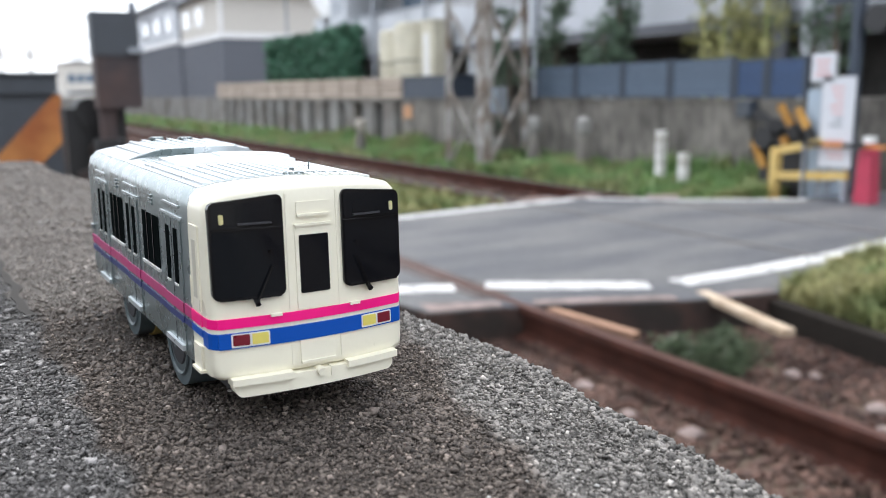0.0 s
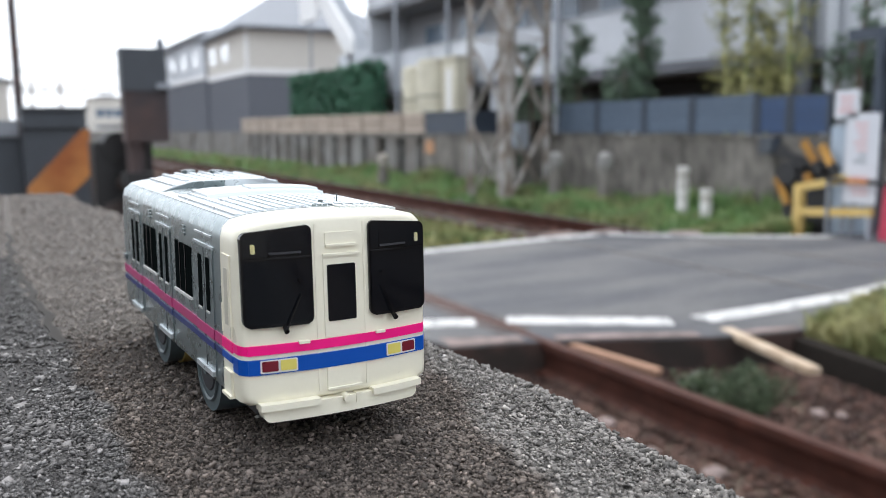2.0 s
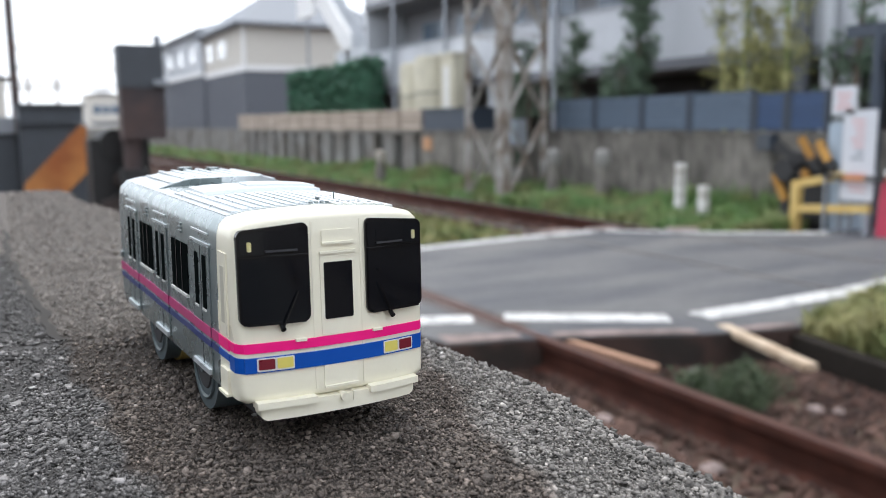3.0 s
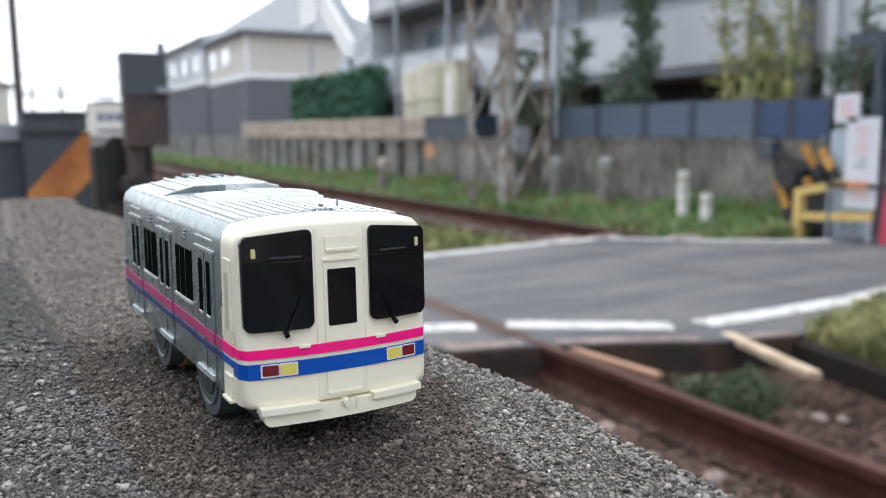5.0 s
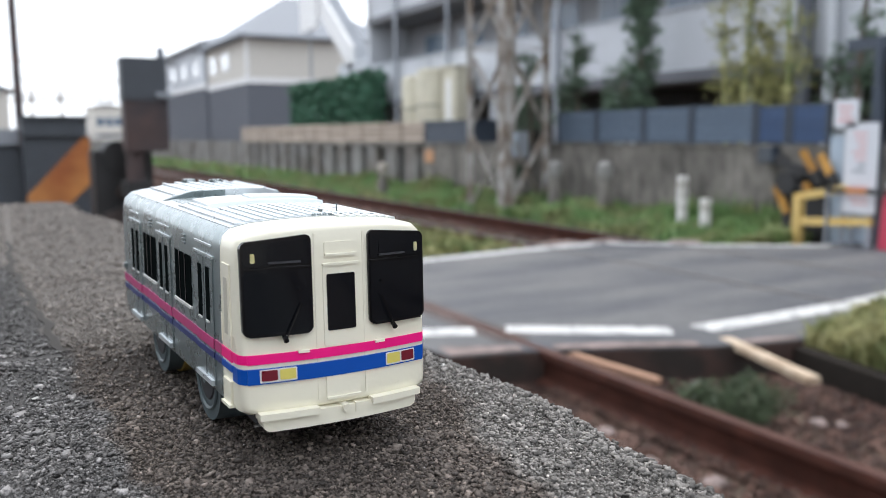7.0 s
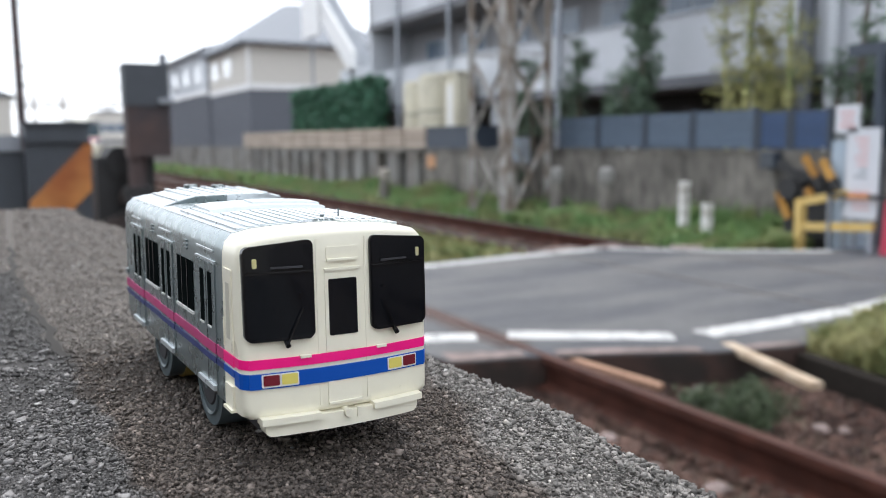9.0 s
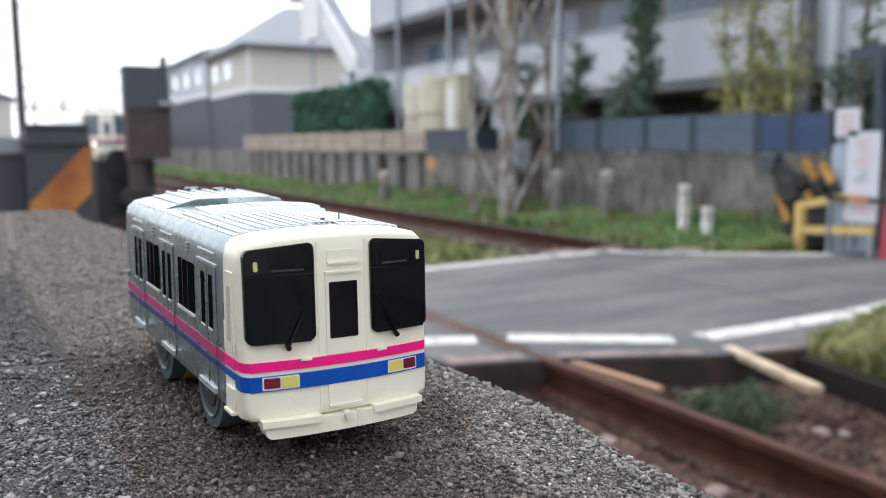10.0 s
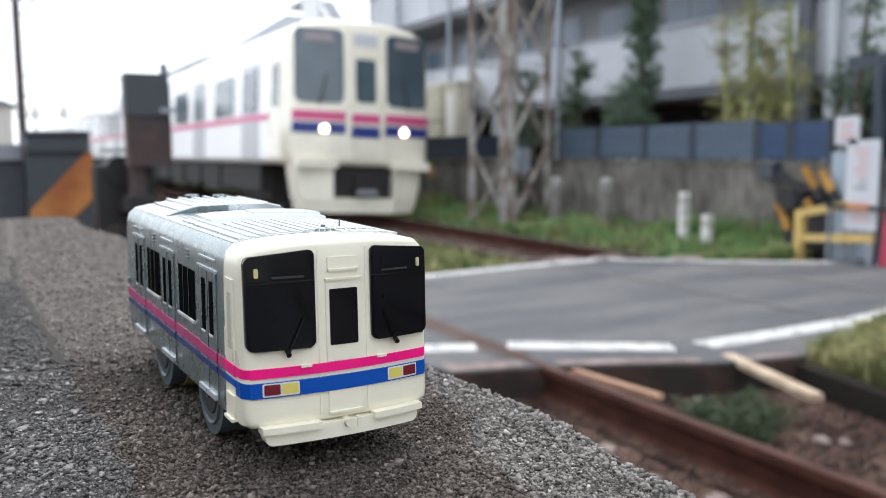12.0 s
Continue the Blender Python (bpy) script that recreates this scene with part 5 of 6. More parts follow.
    for x, yy, h, t in ((8.2, 18.2, 0.85, 14), (8.9, 12.35, 1.0, 0), (9.0, 11.1, 1.02, 0)):
        m = thing("concrete_stub", pose(x, yy, -0.2, 0, 0, t), "weathered pale concrete stub with a rounded top", "concrete stub", "concrete stubs by the wall")
        part("stem", loft([[(0.10 * k * math.cos(a), 0.10 * k * math.sin(a), z) for a in [i * math.pi / 6 for i in range(12)]] for z, k in ((0, 1.5), (h * 0.4, 1.25), (h * 0.7, 0.9))]), M_CONC, m, smooth=True)
        part("head", loft([[(0.10 * k * math.cos(a), 0.10 * k * math.sin(a), z) for a in [i * math.pi / 6 for i in range(12)]] for z, k in ((h * 0.7, 0.9), (h * 0.82, 1.35), (h * 0.95, 1.2), (h, 0.5))]), M_STONE if t else M_PIER, m, smooth=True)


# ---------------------------------------------------------------- beyond the end of the ledge
def build_near_left():
    b = thing("striped_gate_machine", pose(0, 4.5, -0.2), "charcoal gate machine with a broad faded orange diagonal stripe", "gate machine")
    part("housing", box(0.175, 0.470, 0.0, 0.35, 0.0, 1.462), M_BOARD, b, bevel=0.012)
    part("cap", box(0.175, 0.455, -0.02, 0.37, 1.463, 1.545), M_BOARD, b, "dark cap box", bevel=0.015)
    part("cap_lid", box(0.165, 0.465, -0.035, 0.385, 1.546, 1.56), M_BOARD, b, bevel=0.005)
    stripe = [(0.435, 1.455), (0.466, 1.455), (0.468, 1.24), (0.353, 1.125), (0.176, 0.953), (0.176, 1.18)]
    part("orange_stripe", loft([[(x, -0.006, z) for x, z in stripe], [(x, -0.001, z) for x, z in stripe]]), M_ORANGE, b, "faded orange diagonal stripe")
    part("orange_stripe", loft([[(x, -0.006, z) for x, z in ((0.176, 0.745), (0.466, 1.03), (0.466, 0.83), (0.176, 0.545))], [(x, -0.001, z) for x, z in ((0.176, 0.745), (0.466, 1.03), (0.466, 0.83), (0.176, 0.545))]]), M_ORANGE, b)
    c = thing("side_cabinet", pose(-0.20, 4.7, -0.2), "low dark cabinet with a pale lid", "cabinet")
    part("casing", box(-0.3, 0.37, 0, 0.4, 0, 1.42), M_BOARD, c, bevel=0.015)
    part("lid", box(-0.32, 0.365, -0.02, 0.42, 1.422, 1.50), M_PIPE, c, "pale grey lid", bevel=0.02)
    part("orange_patch", box(-0.1, 0.205, -0.006, -0.001, 1.30, 1.352), M_ORANGE, c)
    p = thing("crossing_signal", pose(0.59, 3.6, -0.2), "brown-black crossing signal head seen from behind", "signal head")
    part("post", rod((-0.05, 0, 0), (-0.05, 0, 1.399), 0.035, 0.035, 14), M_RUSTPOST, p, smooth=True)
    part("backplate", box(-0.088, 0.078, -0.05, 0.05, 1.40, 1.72), M_RUSTPOST, p, bevel=0.015)
    part("top_box", box(-0.092, 0.074, -0.055, 0.055, 1.60, 1.765), M_BOARD, p, "grey-black upper box", bevel=0.01)
    part("bracket", box(0.035, 0.09, -0.075, -0.056, 1.61, 1.63), M_PIPE, p, "pale metal bracket")
    part("lamp_hood", rod((0.0, 0.05, 1.62), (0.0, 0.16, 1.62), 0.05, 0.055, 20), M_BLACK, p, smooth=True)
    part("lamp_hood", rod((0.0, 0.05, 1.49), (0.0, 0.16, 1.49), 0.05, 0.055, 20), M_BLACK, p, smooth=True)
    part("clamp", box(-0.10, 0.0, -0.06, 0.06, 1.22, 1.28), M_BLACK, p, bevel=0.006)
    d = thing("gate_motor", pose(0.495, 3.83, -0.2), "dark grimy gate motor with a round hub", "gate motor")
    part("casing", box(-0.095, 0.135, -0.08, 0.10, 0.0, 1.40), M_BLACK, d, bevel=0.06)
    part("drum", rod((0.0, -0.10, 1.38), (0.0, 0.06, 1.38), 0.06, 0.065, 24), M_BLACK, d, smooth=True)
    part("hub", rod((0.02, -0.14, 1.23), (0.02, -0.08, 1.23), 0.03, 0.036, 20), M_DECKSIDE, d, "worn grey hub", smooth=True)
    # pale plate added to paint a glint on the dark casing
    part("cover", box(-0.07, 0.02, -0.09, 0.02, 1.455, 1.47), M_PIPE, d, "pale plate painting the glint on the motor's top", bevel=0.004)
    part("side_arm", bar((-0.06, -0.10, 1.12), (0.10, -0.10, 1.17), 0.05, 0.05), M_FLANGE, d, "worn grey arm", bevel=0.01)
    part("lower_drum", rod((0.06, -0.12, 1.10), (0.06, 0.05, 1.10), 0.10, 0.10, 24), M_BLACK, d, smooth=True)
    part("pipe", rod((0.10, -0.05, 0.0), (0.10, -0.05, 1.20), 0.02, 0.02, 10), M_RUSTPOST, d, smooth=True)
    # pole, wires and pale houses in the distance
    u = thing("utility_pole", pose(1.12, 30, -0.2), "dark slim utility pole", "utility pole")
    part("shaft", rod((0, 0, 0), (0, 0, 11), 0.14, 0.10, 14), M_RUSTPOST, u, smooth=True)
    part("cross_arm", box(-0.7, 0.7, -0.05, 0.05, 6.2, 6.3), M_RUSTPOST, u)
    for z in (2.5, 3.1, 3.7, 5.6):
        w = thing("overhead_wire", pose(0, 0, 0), "thin dark overhead wire", "wire", "overhead wires")
        part("strand", rod((1.12, 30, z), (12.3, 62.3, 1.25 + (z - 1.25) * 2.07), 0.028, 0.05, 5), M_BLACK, w)
    g = thing("overhead_gantry", pose(0, 90, -0.2), "pale grey steel gantry carrying the overhead wires", "gantry")
    for x in (4.5, 7.0):
        part("post", box(x - 0.14, x + 0.14, -0.14, 0.14, 0, 6.4), M_STEEL, g)
    for z in (5.0, 5.6):
        part("beam", box(2.2, 12.0, -0.1, 0.1, z, z + 0.16), M_STEEL, g)
    for k in range(16):
        x = 2.3 + k * 0.6
        part("lattice_bar", bar((x, 0, 5.1), (x + 0.6, 0, 5.7) if k % 2 else (x + 0.6, 0, 5.12), 0.08, 0.08), M_STEEL, g)
    for x, y, w, d_, h, m, r in ((-6.5, 60, 8.2, 9, 4.5, M_BEIGE, 1), (12.9, 120, 3.6, 8, 5.6, M_BEIGE, 0), (12.6, 69.5, 7, 9, 6.6, M_BGREY, 0)):
        hs = thing("distant_house", pose(x, y, -0.2), "pale distant house behind the railway", "house", "distant houses")
        part("wall", box(0, w, 0, d_, 0, h), m, hs)
        part("roof", loft([[(-0.3, -0.3, h), (w + 0.3, -0.3, h), (w / 2, -0.3, h + 0.4 + 1.2 * r)], [(-0.3, d_ + 0.3, h), (w + 0.3, d_ + 0.3, h), (w / 2, d_ + 0.3, h + 0.4 + 1.2 * r)]]), M_ROOF, hs)
        for k in range(3):
            part("window", box(w * (0.15 + 0.3 * k), w * (0.15 + 0.3 * k) + 0.9, -0.02, 0, h * 0.55, h * 0.55 + 1.1), M_WINDOW, hs)


# ---------------------------------------------------------------- unseen plain walls, added to block skylight
def build_sky_blockers():
    # both stand out of view and darken the toy's side and glass
    bm = box(-3.2, -3.0, -9.0, 3.2, -0.3, 3.2)
    tagged(part("wall_west", bm, M_CONC), "unseen plain wall added to block skylight from the left", "wall", kind="structure")
    bm = box(-3.2, 1.0, -9.2, -9.0, -0.3, 5.5)
    tagged(part("wall_south", bm, M_BEIGE), "unseen plain wall added to block skylight from behind", "wall", kind="structure")


# ---------------------------------------------------------------- buildings
def build_apartments():
    """Two-storey apartment house with a hipped roof."""
    a = thing("apartment_house", pose(12, 43, 1.04), "two-storey apartment house, beige above and charcoal below", "house")
    part("lower_wall", box(0, 8, 0, 8.6, 0, 3.0), M_CHAR, a, "charcoal siding")
    part("upper_wall", box(0, 8, 0, 8.6, 3.0, 5.15), M_BEIGE, a, "beige siding")
    part("belt_course", box(-0.06, 8.06, -0.06, 8.66, 2.92, 3.22), M_TRIMW, a, "white belt course")
    part("roof", loft([[(-0.5, -0.5, 5.15), (8.5, -0.5, 5.15), (8.5, 9.1, 5.15), (-0.5, 9.1, 5.15)], [(-0.5, -0.5, 5.3), (8.5, -0.5, 5.3), (8.5, 9.1, 5.3), (-0.5, 9.1, 5.3)],
                       [(3.6, 4.7, 8.0), (4.4, 4.7, 8.0), (4.4, 6.2, 8.0), (3.6, 6.2, 8.0)]]), M_ROOF, a, "slate-grey hipped roof")
    for y in (3.3, 6.1):
        w = part("window", box(-0.04, 0.0, y, y + 1.5, 3.75, 4.75), M_TRIMW, a, "white framed window")
        part("pane", box(-0.05, -0.041, y + 0.08, y + 0.71, 3.83, 4.67), M_SKYPANE, w)
        part("pane", box(-0.05, -0.041, y + 0.79, y + 1.42, 3.83, 4.67), M_SKYPANE, w)
    for k in range(14):
        part("siding_batten", box(-0.025, 0.0, 0.45 + k * 0.6, 0.51 + k * 0.6, 0, 2.92), M_CHAR, a)
    part("downpipe", rod((-0.08, 8.3, 0), (-0.08, 8.3, 5.1), 0.06, 0.06, 10), M_CHAR, a)
    part("corner_trim", box(-0.05, 0.1, -0.05, 0.1, 3.2, 5.1), M_TRIMW, a)
    b = thing("apartment_house", pose(12.2, 52.6, 1.04), "two-storey apartment house, pale above and grey below", "house")
    part("lower_wall", box(0, 8, 0, 14.4, 0, 3.3), M_CHAR, b, "grey siding")
    part("upper_wall", box(0, 8, 0, 14.4, 3.3, 5.7), M_BGREY, b, "pale render")
    part("belt_course", box(-0.06, 8.06, -0.06, 14.46, 3.2, 3.5), M_TRIMW, b, "white belt course")
    part("roof", loft([[(-0.4, -0.4, 5.7), (8.4, -0.4, 5.7), (8.4, 14.8, 5.7), (-0.4, 14.8, 5.7)], [(-0.4, -0.4, 5.9), (8.4, -0.4, 5.9), (8.4, 14.8, 5.9), (-0.4, 14.8, 5.9)],
                       [(1.0, 1.0, 6.4), (7.0, 1.0, 6.4), (7.0, 13.4, 6.4), (1.0, 13.4, 6.4)]]), M_ROOF, b, "low grey roof")
    part("chimney", box(-0.2, 0.3, 14.3, 14.8, 5.7, 6.9), M_CHAR, b)
    part("corner_trim", box(-0.06, 0.2, 14.1, 14.45, 0, 5.7), M_TRIMW, b)
    for y in (2.0, 5.5, 9.0):
        w = part("window", box(-0.04, 0.0, y, y + 1.1, 4.0, 5.0), M_TRIMW, b, "white framed window")
        part("pane", box(-0.05, -0.041, y + 0.08, y + 1.02, 4.08, 4.92), M_SKYPANE, w)
    for k in range(23):
        part("siding_batten", box(-0.025, 0.0, 0.45 + k * 0.6, 0.51 + k * 0.6, 0, 3.2), M_CHAR, b)


def build_block():
    """Grey balcony block over an open ground floor."""
    bx, y0, y1 = 12.0, -14.0, 27.6
    b = thing("balcony_block", pose(bx, 0, 1.04), "pale grey apartment block with balconies over a dark open ground floor", "apartment block")
    # shade of the open ground floor is painted on this wall
    part("ground_floor_wall", box(2.2, 2.5, y0, y1, 0, 1.3), M_CONCDK, b, "ground floor wall coloured dark for its shade")
    part("core", box(1.4, 10, y0, y1 - 0.2, 1.36, 12.0), M_BDARK, b, "recessed balcony wall, coloured darker for its shade")
    for k, z in enumerate((1.2, 3.96, 6.72, 9.5)):
        part("floor_slab", box(-0.05, 1.4, y0, y1, z, z + 0.16), M_BDARK, b, "slab with its soffit's shade in the colour")
        part("slab_edge", box(-0.09, -0.05, y0, y1, z + 0.02, z + 0.22), M_SLAB, b, "dark slab edge flashing")
        y = y1
        i = 0
        while y > y0 + 1:
            part("parapet", box(-0.05, 0.1, y - 4.55, y - 0.03, z + 0.162, z + 1.38), M_BGREY, b, "pale grey rendered parapet")
            y -= 4.6
        part("parapet_cap", box(-0.09, 0.14, y0, y1, z + 1.382, z + 1.44), M_PIPE, b)
    for z in (1.4, 4.15, 6.95):
        y = y1 - 1.6
        while y > y0 + 2:
            w = part("window", box(1.36, 1.40, y - 1.5, y, z + 0.3, z + 2.15), M_PIPE, b, "balcony window")
            part("pane", box(1.345, 1.359, y - 1.44, y - 0.78, z + 0.36, z + 2.09), M_WINDOW, w)
            part("pane", box(1.345, 1.359, y - 0.72, y - 0.06, z + 0.36, z + 2.09), M_WINDOW, w)
            y -= 2.3
    for y in (24.8, 19.6, 14.4, 9.2, 4.0):
        part("column", box(0.1, 0.5, y - 0.2, y + 0.2, 0, 1.2), M_BGREY, b)
    for y, r, m in ((16.35, 0.07, M_PIPE), (10.7, 0.05, M_PIPE), (9.6, 0.13, M_CHAR), (9.1, 0.09, M_BGREY), (25.0, 0.06, M_PIPE), (21.6, 0.05, M_PIPE)):
        part("downpipe", rod((-0.2, y, 0), (-0.2, y, 11), r, r, 12), m, b, smooth=True)
    part("end_wall", box(-0.05, 10, y1 - 0.2, y1, 1.36, 12), M_BGREY, b)
    # outside stair at the far end
    s = thing("outside_stair", pose(12.1, 1.5, 1.04), "white outside staircase with a solid sloping parapet", "staircase")
    p0, p1 = (27.9, 2.45), (33.4, 6.6)
    d = 1.0
    part("stair_parapet", loft([[(0, p0[0], p0[1]), (0, p1[0], p1[1]), (0, p1[0], p1[1] + d), (0, p0[0], p0[1] + d)], [(0.12, p0[0], p0[1]), (0.12, p1[0], p1[1]), (0.12, p1[0], p1[1] + d), (0.12, p0[0], p0[1] + d)]]), M_TRIMW, s, "white sloping parapet")
    n = 22
    for i in range(n):
        f = i / n
        y = p0[0] + (p1[0] - p0[0]) * f
        z = p0[1] + (p1[1] - p0[1]) * f
        part("step", box(0.14, 1.3, y, y + 0.27, z - 0.05, z + 0.14), M_BGREY, s)
    part("landing", box(0, 1.4, 33.4, 35.4, 6.4, 6.6), M_BGREY, s)
    part("landing_wall", box(-0.14, -0.02, 31.2, 33.1, 4.5, 9.0), M_TRIMW, s, "white landing wall")
    part("lower_wall", box(0, 1.4, 26.15, 29.2, 0, 2.9), M_BGREY, s)
    part("stair_post", box(-0.12, -0.04, 32.0, 32.08, 0, 4.49), M_PIPE, s)


def tree(name, x, y, h, r, n, rng, material, label, leaf, slim=1.0, base=1.04, low=0.1):
    t = thing(name, pose(x, y, base), label, "tree")
    bm = bmesh.new()
    top = Vector((rng.uniform(-0.2, 0.2), rng.uniform(-0.2, 0.2), h))
    rod((0, 0, 0), top * 0.5, 0.05, 0.035, 8, bm)
    rod(top * 0.5, top, 0.035, 0.008, 8, bm)
    tips = []
    for i in range(int(12 * slim) + 10):
        f = rng.uniform(low, 0.98)
        a = rng.uniform(0, 6.28)
        ln = r * rng.uniform(0.45, 1.1) * (1.1 - 0.6 * f)
        p = top * f
        q = p + Vector((math.cos(a) * ln, math.sin(a) * ln, ln * rng.uniform(0.1, 0.6)))
        rod(p, q, 0.012, 0.004, 5, bm)
        tips.append((p, q))
    part("trunk", bm, M_DRYGRASS if name == "bamboo" else M_BARK, t)
    pick = rng.integers(0, len(tips), n)
    f = rng.uniform(0.2, 1.1, n)[:, None]
    P = np.array([p[:] for p, q in tips])[pick]
    Q = np.array([q[:] for p, q in tips])[pick]
    c = P + (Q - P) * f + rng.normal(0, 0.10 * r + 0.02, (n, 3))
    blades("crown", c, leaf * rng.uniform(0.6, 1.4, n), rng, material, leaf * 0.55, 0.3, t, True)


def build_trees():
    rng = np.random.default_rng(21)
    for name, x, y, h, r, n, m, lab, leaf, slim, base in (
            ("evergreen_tree", 10.3, 11.8, 3.9, 0.36, 6000, M_LEAF, "slim dark evergreen tree behind the fence", 0.07, 6, 1.04),
            ("young_tree", 10.2, 13.4, 2.0, 0.55, 2000, M_LEAF, "small leafy tree behind the fence", 0.06, 1, 1.04),
            ("young_tree", 10.0, 11.75, 1.3, 0.5, 1600, M_LEAF, "small leafy tree behind the fence", 0.06, 1, 1.04),
            ("young_tree", 10.6, 15.6, 1.9, 0.45, 1200, M_LEAF, "small leafy tree behind the fence", 0.06, 1, 1.04),
            ("bamboo", 10.2, 9.35, 3.5, 0.52, 1500, M_BAMBOO, "yellow-green bamboo clump behind the fence", 0.055, 3, 1.04),
            ("bamboo", 10.3, 9.75, 2.4, 0.45, 700, M_BAMBOO, "yellow-green bamboo clump behind the fence", 0.055, 3, 1.04),
            ("bamboo", 10.3, 9.0, 1.7, 0.45, 1000, M_BAMBOO, "yellow-green bamboo clump behind the fence", 0.06, 2, 1.04),
            ("bamboo", 10.3, 8.6, 3.3, 0.45, 1000, M_BAMBOO, "yellow-green bamboo clump behind the fence", 0.055, 3, 1.04),
            ("young_tree", 10.6, 8.15, 1.2, 0.4, 800, M_LEAF, "small leafy tree behind the fence", 0.055, 1, 1.04),
            ("young_tree", 10.2, 7.45, 3.3, 0.3, 1200, M_LEAF, "thin young tree with sparse leaves", 0.055, 1, 1.04),
            ("young_tree", 8.95, 13.9, 2.2, 0.4, 1300, M_LEAF, "small leafy tree beside the mast", 0.055, 1, -0.2)):
        tree(name, x, y, h, r, n, rng, m, lab, leaf, slim, base)


# ---------------------------------------------------------------- commuter train on the far track
def build_train():
    tr = thing("commuter_train", pose(6.24, 262, 0), "ivory and stainless commuter train with magenta and navy bands", "train")
    half = [(0.0, 0.98), (0.9, 0.98), (1.33, 1.0), (1.40, 1.08), (1.40, 1.8), (1.40, 2.6), (1.40, 3.2), (1.36, 3.36), (1.26, 3.50), (1.0, 3.60), (0.5, 3.66), (0.0, 3.68)]
    outline = half + [(-a, b) for a, b in half[-2:0:-1]]

    def fy(u, z):
        return 0.10 * u * u + max(0, z - 2.0) * 0.10

    def ring(k, off, rake=1.0):
        return [(u * k, fy(u * k, 2.2 + (z - 2.2) * k) * rake + off, 2.2 + (z - 2.2) * k) for u, z in outline]

    def panel(u0, u1, z0, z1, proud, depth=0.05, r=0.0):
        rings = []
        bottom, top = z0, z1
        steps = [u0 + (u1 - u0) * i / 8 for i in range(9)]
        steps = sorted(steps + ([u0 + r * k for k in (0.08, 0.3, 0.6)] + [u1 - r * k for k in (0.08, 0.3, 0.6)] if r else []))
        for u in steps:
            d = min(u - u0, u1 - u)
            cut = r - math.sqrt(max(0.0, r * r - (r - d) ** 2)) if d < r else 0.0
            z0, z1 = bottom + cut, top - cut
            f = [(u, fy(u, z) - proud, z) for z in (z0, (z0 + z1) / 2, z1)]
            rings.append(f + [(u, fy(u, z) - proud + depth, z) for z in (z1, (z0 + z1) / 2, z0)])
        return loft(rings)

    rings = [[(u, 1.5, z) for u, z in outline], [(u, fy(u, z) + 0.16, z) for u, z in outline], ring(0.985, 0.07), ring(0.96, 0.02), ring(0.92, 0.0)]
    rings += [ring(k, 0.0) for k in (0.7, 0.45, 0.2, 0.03)]
    cab = part("cab_front", loft(rings), M_TCREAM, tr, "ivory cab front", smooth=True)
    for s in (-1, 1):
        a, b = sorted((s * 0.43, s * 1.32))
        w = part("windscreen", panel(a, b, 2.12, 3.46, 0.012, r=0.13), M_TGLASS, cab, "large dark windscreen", bevel=0.0)
        a, b = sorted((s * 0.62, s * 1.15))
        part("destination_display", panel(a, b, 3.22, 3.38, 0.018), M_SIGNLIT, cab, "destination display behind the glass")
        part("wiper", bar((s * 0.9, fy(0.9, 2.1) - 0.03, 2.08), (s * 0.75, fy(0.75, 2.7) - 0.03, 2.65), 0.03, 0.02), M_BLACK, cab)
        a, b = sorted((s * 0.62, s * 0.96))
        part("lamp_housing", panel(a, b, 1.575, 1.755, 0.013), M_TBLUE, cab)
        lamp = part("headlamp", rod((s * 0.80, fy(0.8, 1.65) - 0.04, 1.65), (s * 0.80, fy(0.8, 1.65), 1.65), 0.068, 0.068, 20), M_LAMP, cab, "lit warm white headlamp")
        a, b = sorted((s * 0.40, s * 1.36))
        part("magenta_band", panel(a, b, 1.80, 1.97, 0.010), M_TPINK, cab)
        part("navy_band", panel(a, b, 1.57, 1.76, 0.010), M_TBLUE, cab)
        part("bumper_ledge", box(*sorted((s * 0.55, s * 1.32)), -0.05, 0.3, 0.94, 1.10), M_TCREAM, cab)
        part("door_post", panel(*sorted((s * 0.30, s * 0.36)), 1.1, 3.5, 0.03), M_TCREAM, cab)
        part("skirt_leg", loft([[(s * 0.62, 0.02, 0.99), (s * 1.28, 0.2, 0.99), (s * 1.28, 0.8, 0.99), (s * 0.62, 0.8, 0.99)], [(s * 0.60, 0.0, 0.36), (s * 1.16, 0.16, 0.36), (s * 1.16, 0.8, 0.36), (s * 0.60, 0.8, 0.36)], [(s * 0.58, 0.03, 0.12), (s * 1.10, 0.2, 0.12), (s * 1.10, 0.8, 0.12), (s * 0.58, 0.8, 0.12)]]), M_TCREAM, cab, "ivory snow-plough skirt")
    part("magenta_band", panel(-0.28, 0.28, 1.78, 1.95, 0.010), M_TPINK, cab)
    part("navy_band", panel(-0.28, 0.28, 1.52, 1.72, 0.010), M_TBLUE, cab)
    part("skirt_bar", box(-0.6, 0.6, 0.02, 0.6, 0.12, 0.40), M_TCREAM, cab)
    part("coupler_bay", box(-0.58, 0.58, 0.12, 0.9, 0.40, 1.0), M_TUNDER, cab, "dark coupler bay")
    part("coupler", box(-0.2, 0.2, -0.12, 0.3, 0.55, 0.82), M_TUNDER, cab, bevel=0.04)
    part("coupler_plate", box(-0.2, 0.2, -0.14, -0.121, 0.46, 0.56), M_PIPE, cab)
    part("front_door_window", panel(-0.2, 0.2, 2.16, 2.95, 0.012, r=0.07), M_TGLASS, cab, "front door window")
    part("front_door_frame", panel(-0.27, 0.27, 3.0, 3.06, 0.02), M_TCREAM, cab)
    part("number_panel", panel(-0.24, 0.24, 3.2, 3.42, 0.015), M_SIGN, cab, "pale panel over the door")
    L = 20.0
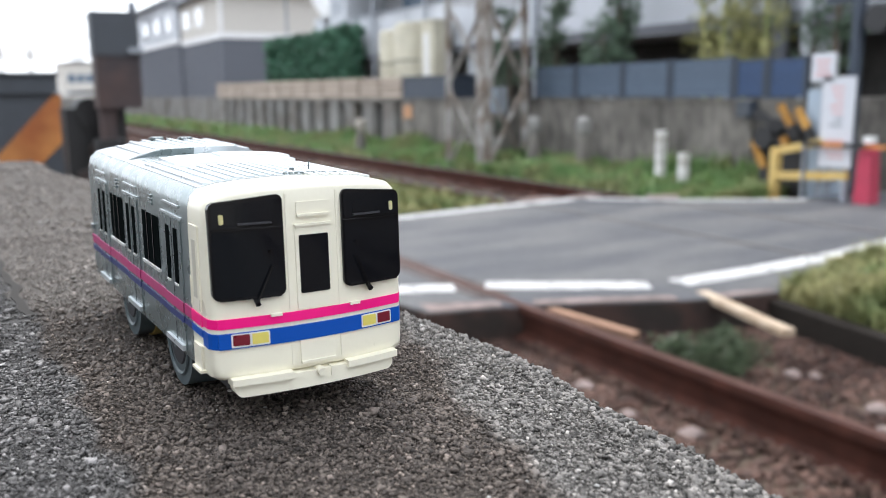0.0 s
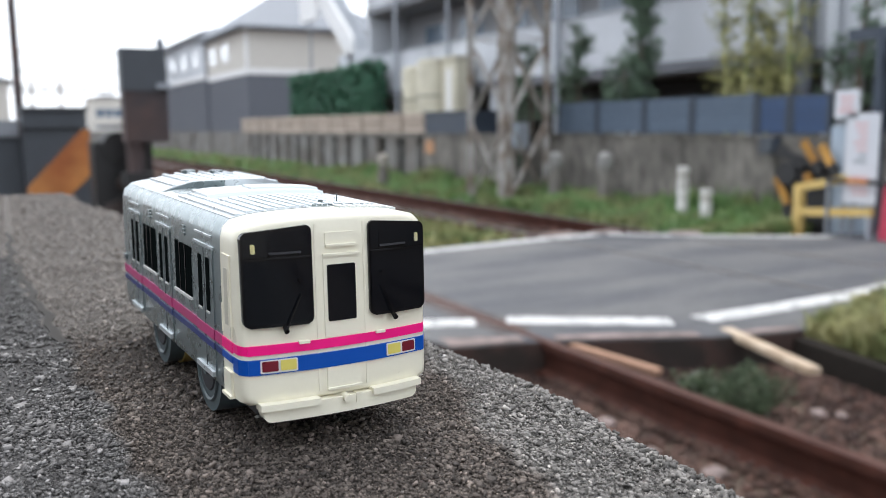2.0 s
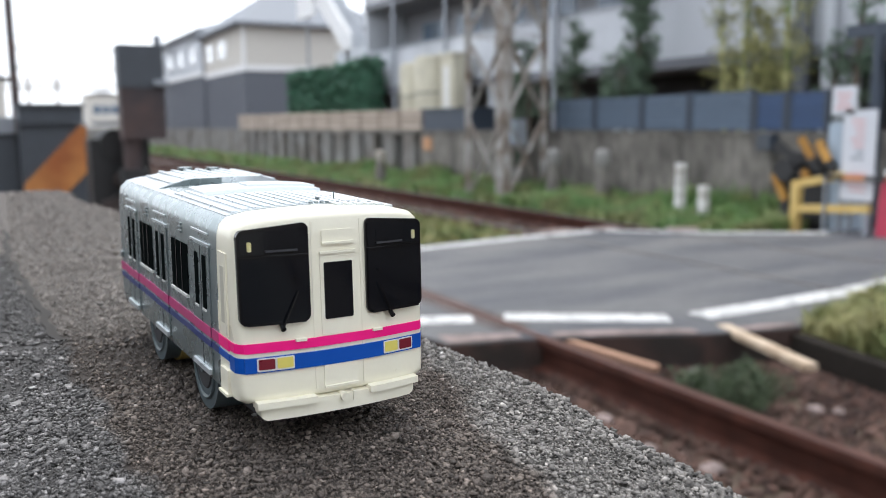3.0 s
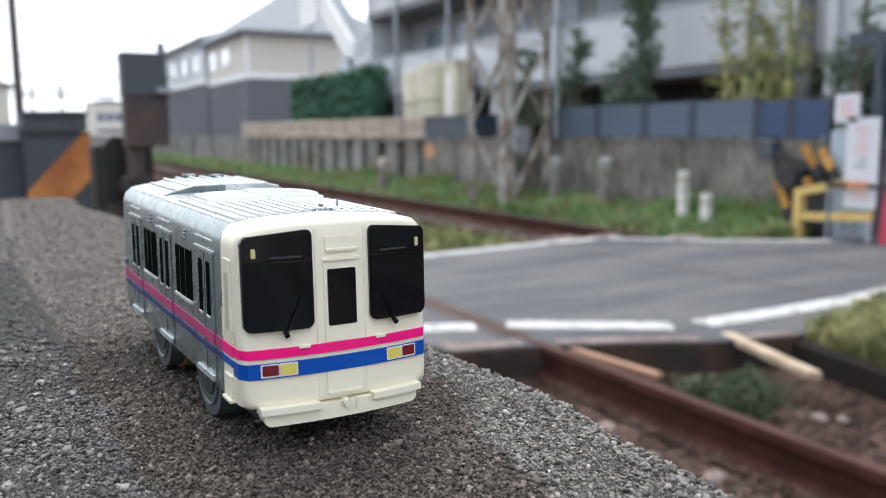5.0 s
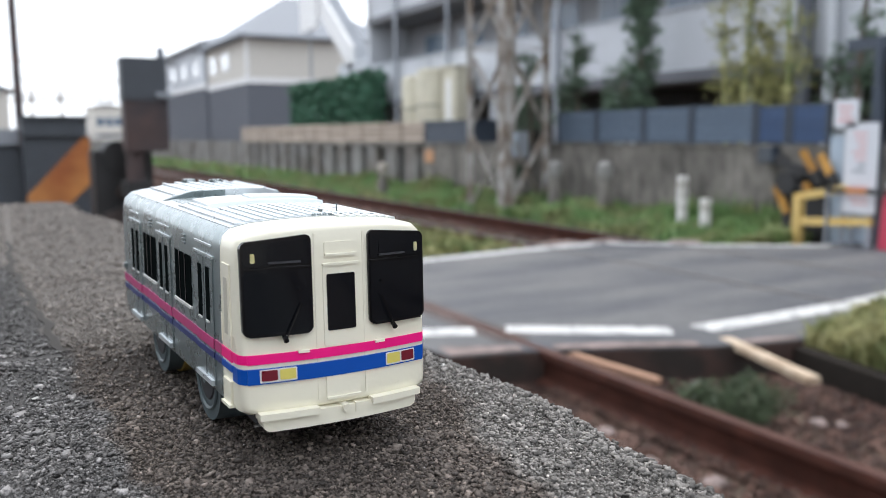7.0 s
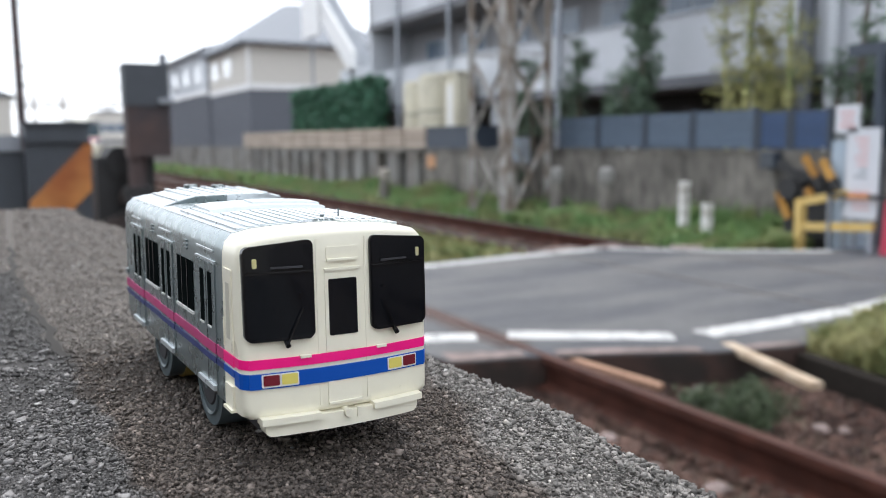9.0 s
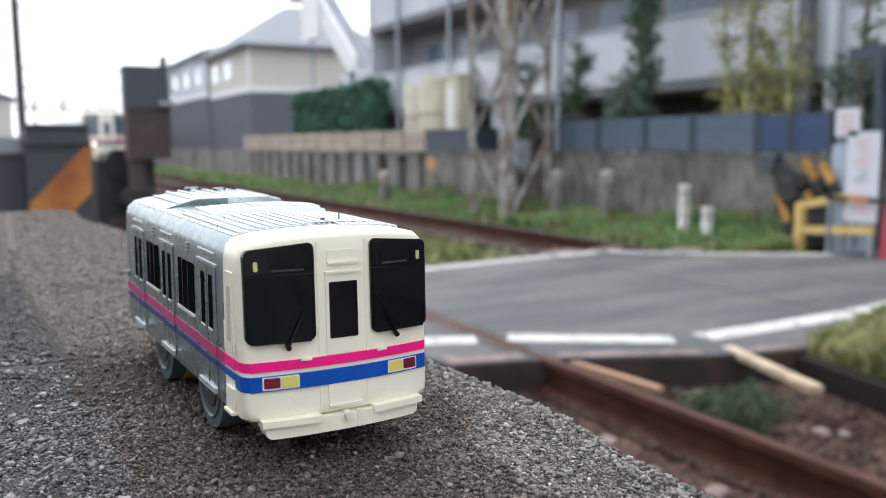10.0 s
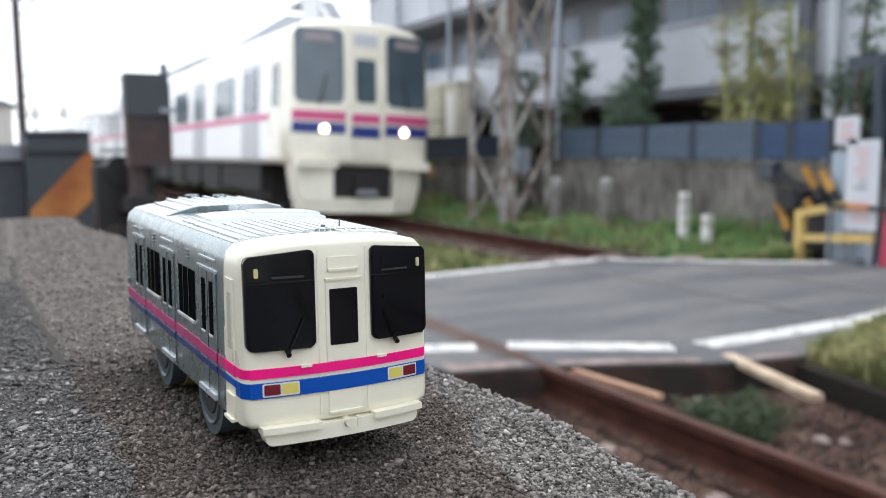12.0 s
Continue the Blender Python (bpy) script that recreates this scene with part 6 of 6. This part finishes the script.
    for c in range(6):
        o = c * L
        y0, y1 = o + (1.502 if c == 0 else 0.25), o + L - 0.25
        car = part("car_body", loft([[(u, y0, z) for u, z in outline], [(u, y1, z) for u, z in outline]]), M_TSTEEL, tr, "brushed stainless car body", smooth=True)
        part("car_floor_gear", box(-1.25, 1.25, y0 + 1.0, y1 - 0.5, 0.42, 0.978), M_TUNDER, car, "sooty underfloor equipment")
        for y in (o + 2.6, o + 16.8):
            part("bogie", box(-1.05, 1.05, y - 0.2, y + 2.2, 0.25, 0.75), M_TUNDER, car, "dark bogie frame")
            for x in (-0.69, 0.69):
                for w in (0.1, 1.9):
                    part("wheel", rod((x - 0.06, y + w, 0.434), (x + 0.06, y + w, 0.434), 0.43, 0.43, 20), M_TUNDER, car)
        for k in range(5):
            part("equipment_box", box(-1.30, 1.30, o + 5.8 + k * 2.1, o + 7.2 + k * 2.1, 0.36 + 0.05 * (k % 2), 0.95), M_TUNDER, car)
        for y in (o + 4.5, o + 9.0, o + 13.5):
            part("roof_unit", box(-0.75, 0.75, y, y + 2.6, 3.62, 3.80), M_BGREY, car, "grey roof air-conditioner", bevel=0.05)
        for s in (-1, 1):
            x = s * 1.405
            part("magenta_band", box(x - 0.014, x + 0.014, y0, y1, 1.83, 1.95), M_TPINK, car)
            part("rain_gutter", box(x - 0.012, x + 0.012, y0, y1, 3.22, 3.26), M_TSTEEL, car)
            for k in range(4):
                y = o + 2.15 + k * 4.75
                part("door", box(x - 0.010, x + 0.010, y, y + 1.25, 1.08, 2.98), M_TDOOR, car)
                for a in (0.1, 0.7):
                    part("door_pane", box(x - 0.014, x + 0.014, y + a, y + a + 0.45, 2.0, 2.85), M_TGLASS, car)
                if k < 3:
                    part("window", box(x - 0.012, x + 0.012, y + 1.95, y + 3.65, 2.0, 2.86), M_TGLASS, car)
            if c == 0:
                part("cab_door", box(x - 0.010, x + 0.010, 0.75, 1.35, 1.1, 2.95), M_TCREAM, car)
                part("cab_door_pane", box(x - 0.014, x + 0.014, 0.85, 1.25, 2.05, 2.85), M_TGLASS, car)
    return tr


def motions(train):
    # the track bends slightly and falls away in the distance
    run = ((0, 258.0), (2, 217.6), (4, 177.2), (6, 136.8), (8, 96.4), (9, 76.3), (10, 56.3), (10.5, 46.2), (11, 36.0), (11.5, 25.75), (11.75, 20.3), (12, 14.7))
    rows = []
    for t, y in run:
        bend = 1.2 * (1 - math.exp(-(max(0, y - 36) / 27) ** 2))
        fall = -0.21 * (1 - math.exp(-max(0, y - 14.7) / 16))
        lean = 2.6 / (1 + math.exp((y - 24.0) / 1.8))       # canted track by the crossing
        rows.append((t, pose(6.24 + bend - 0.05 * lean / 2.6, y, fall, 0, lean, 0)))
    walk(train, rows)


build_ledge()
build_ground()
build_tracks()
build_toy()
build_wall()
build_wall_top()
build_tower()
build_crossing()
build_near_left()
build_sky_blockers()
build_apartments()
build_block()
build_trees()
build_plants()
far_train = build_train()
motions(far_train)
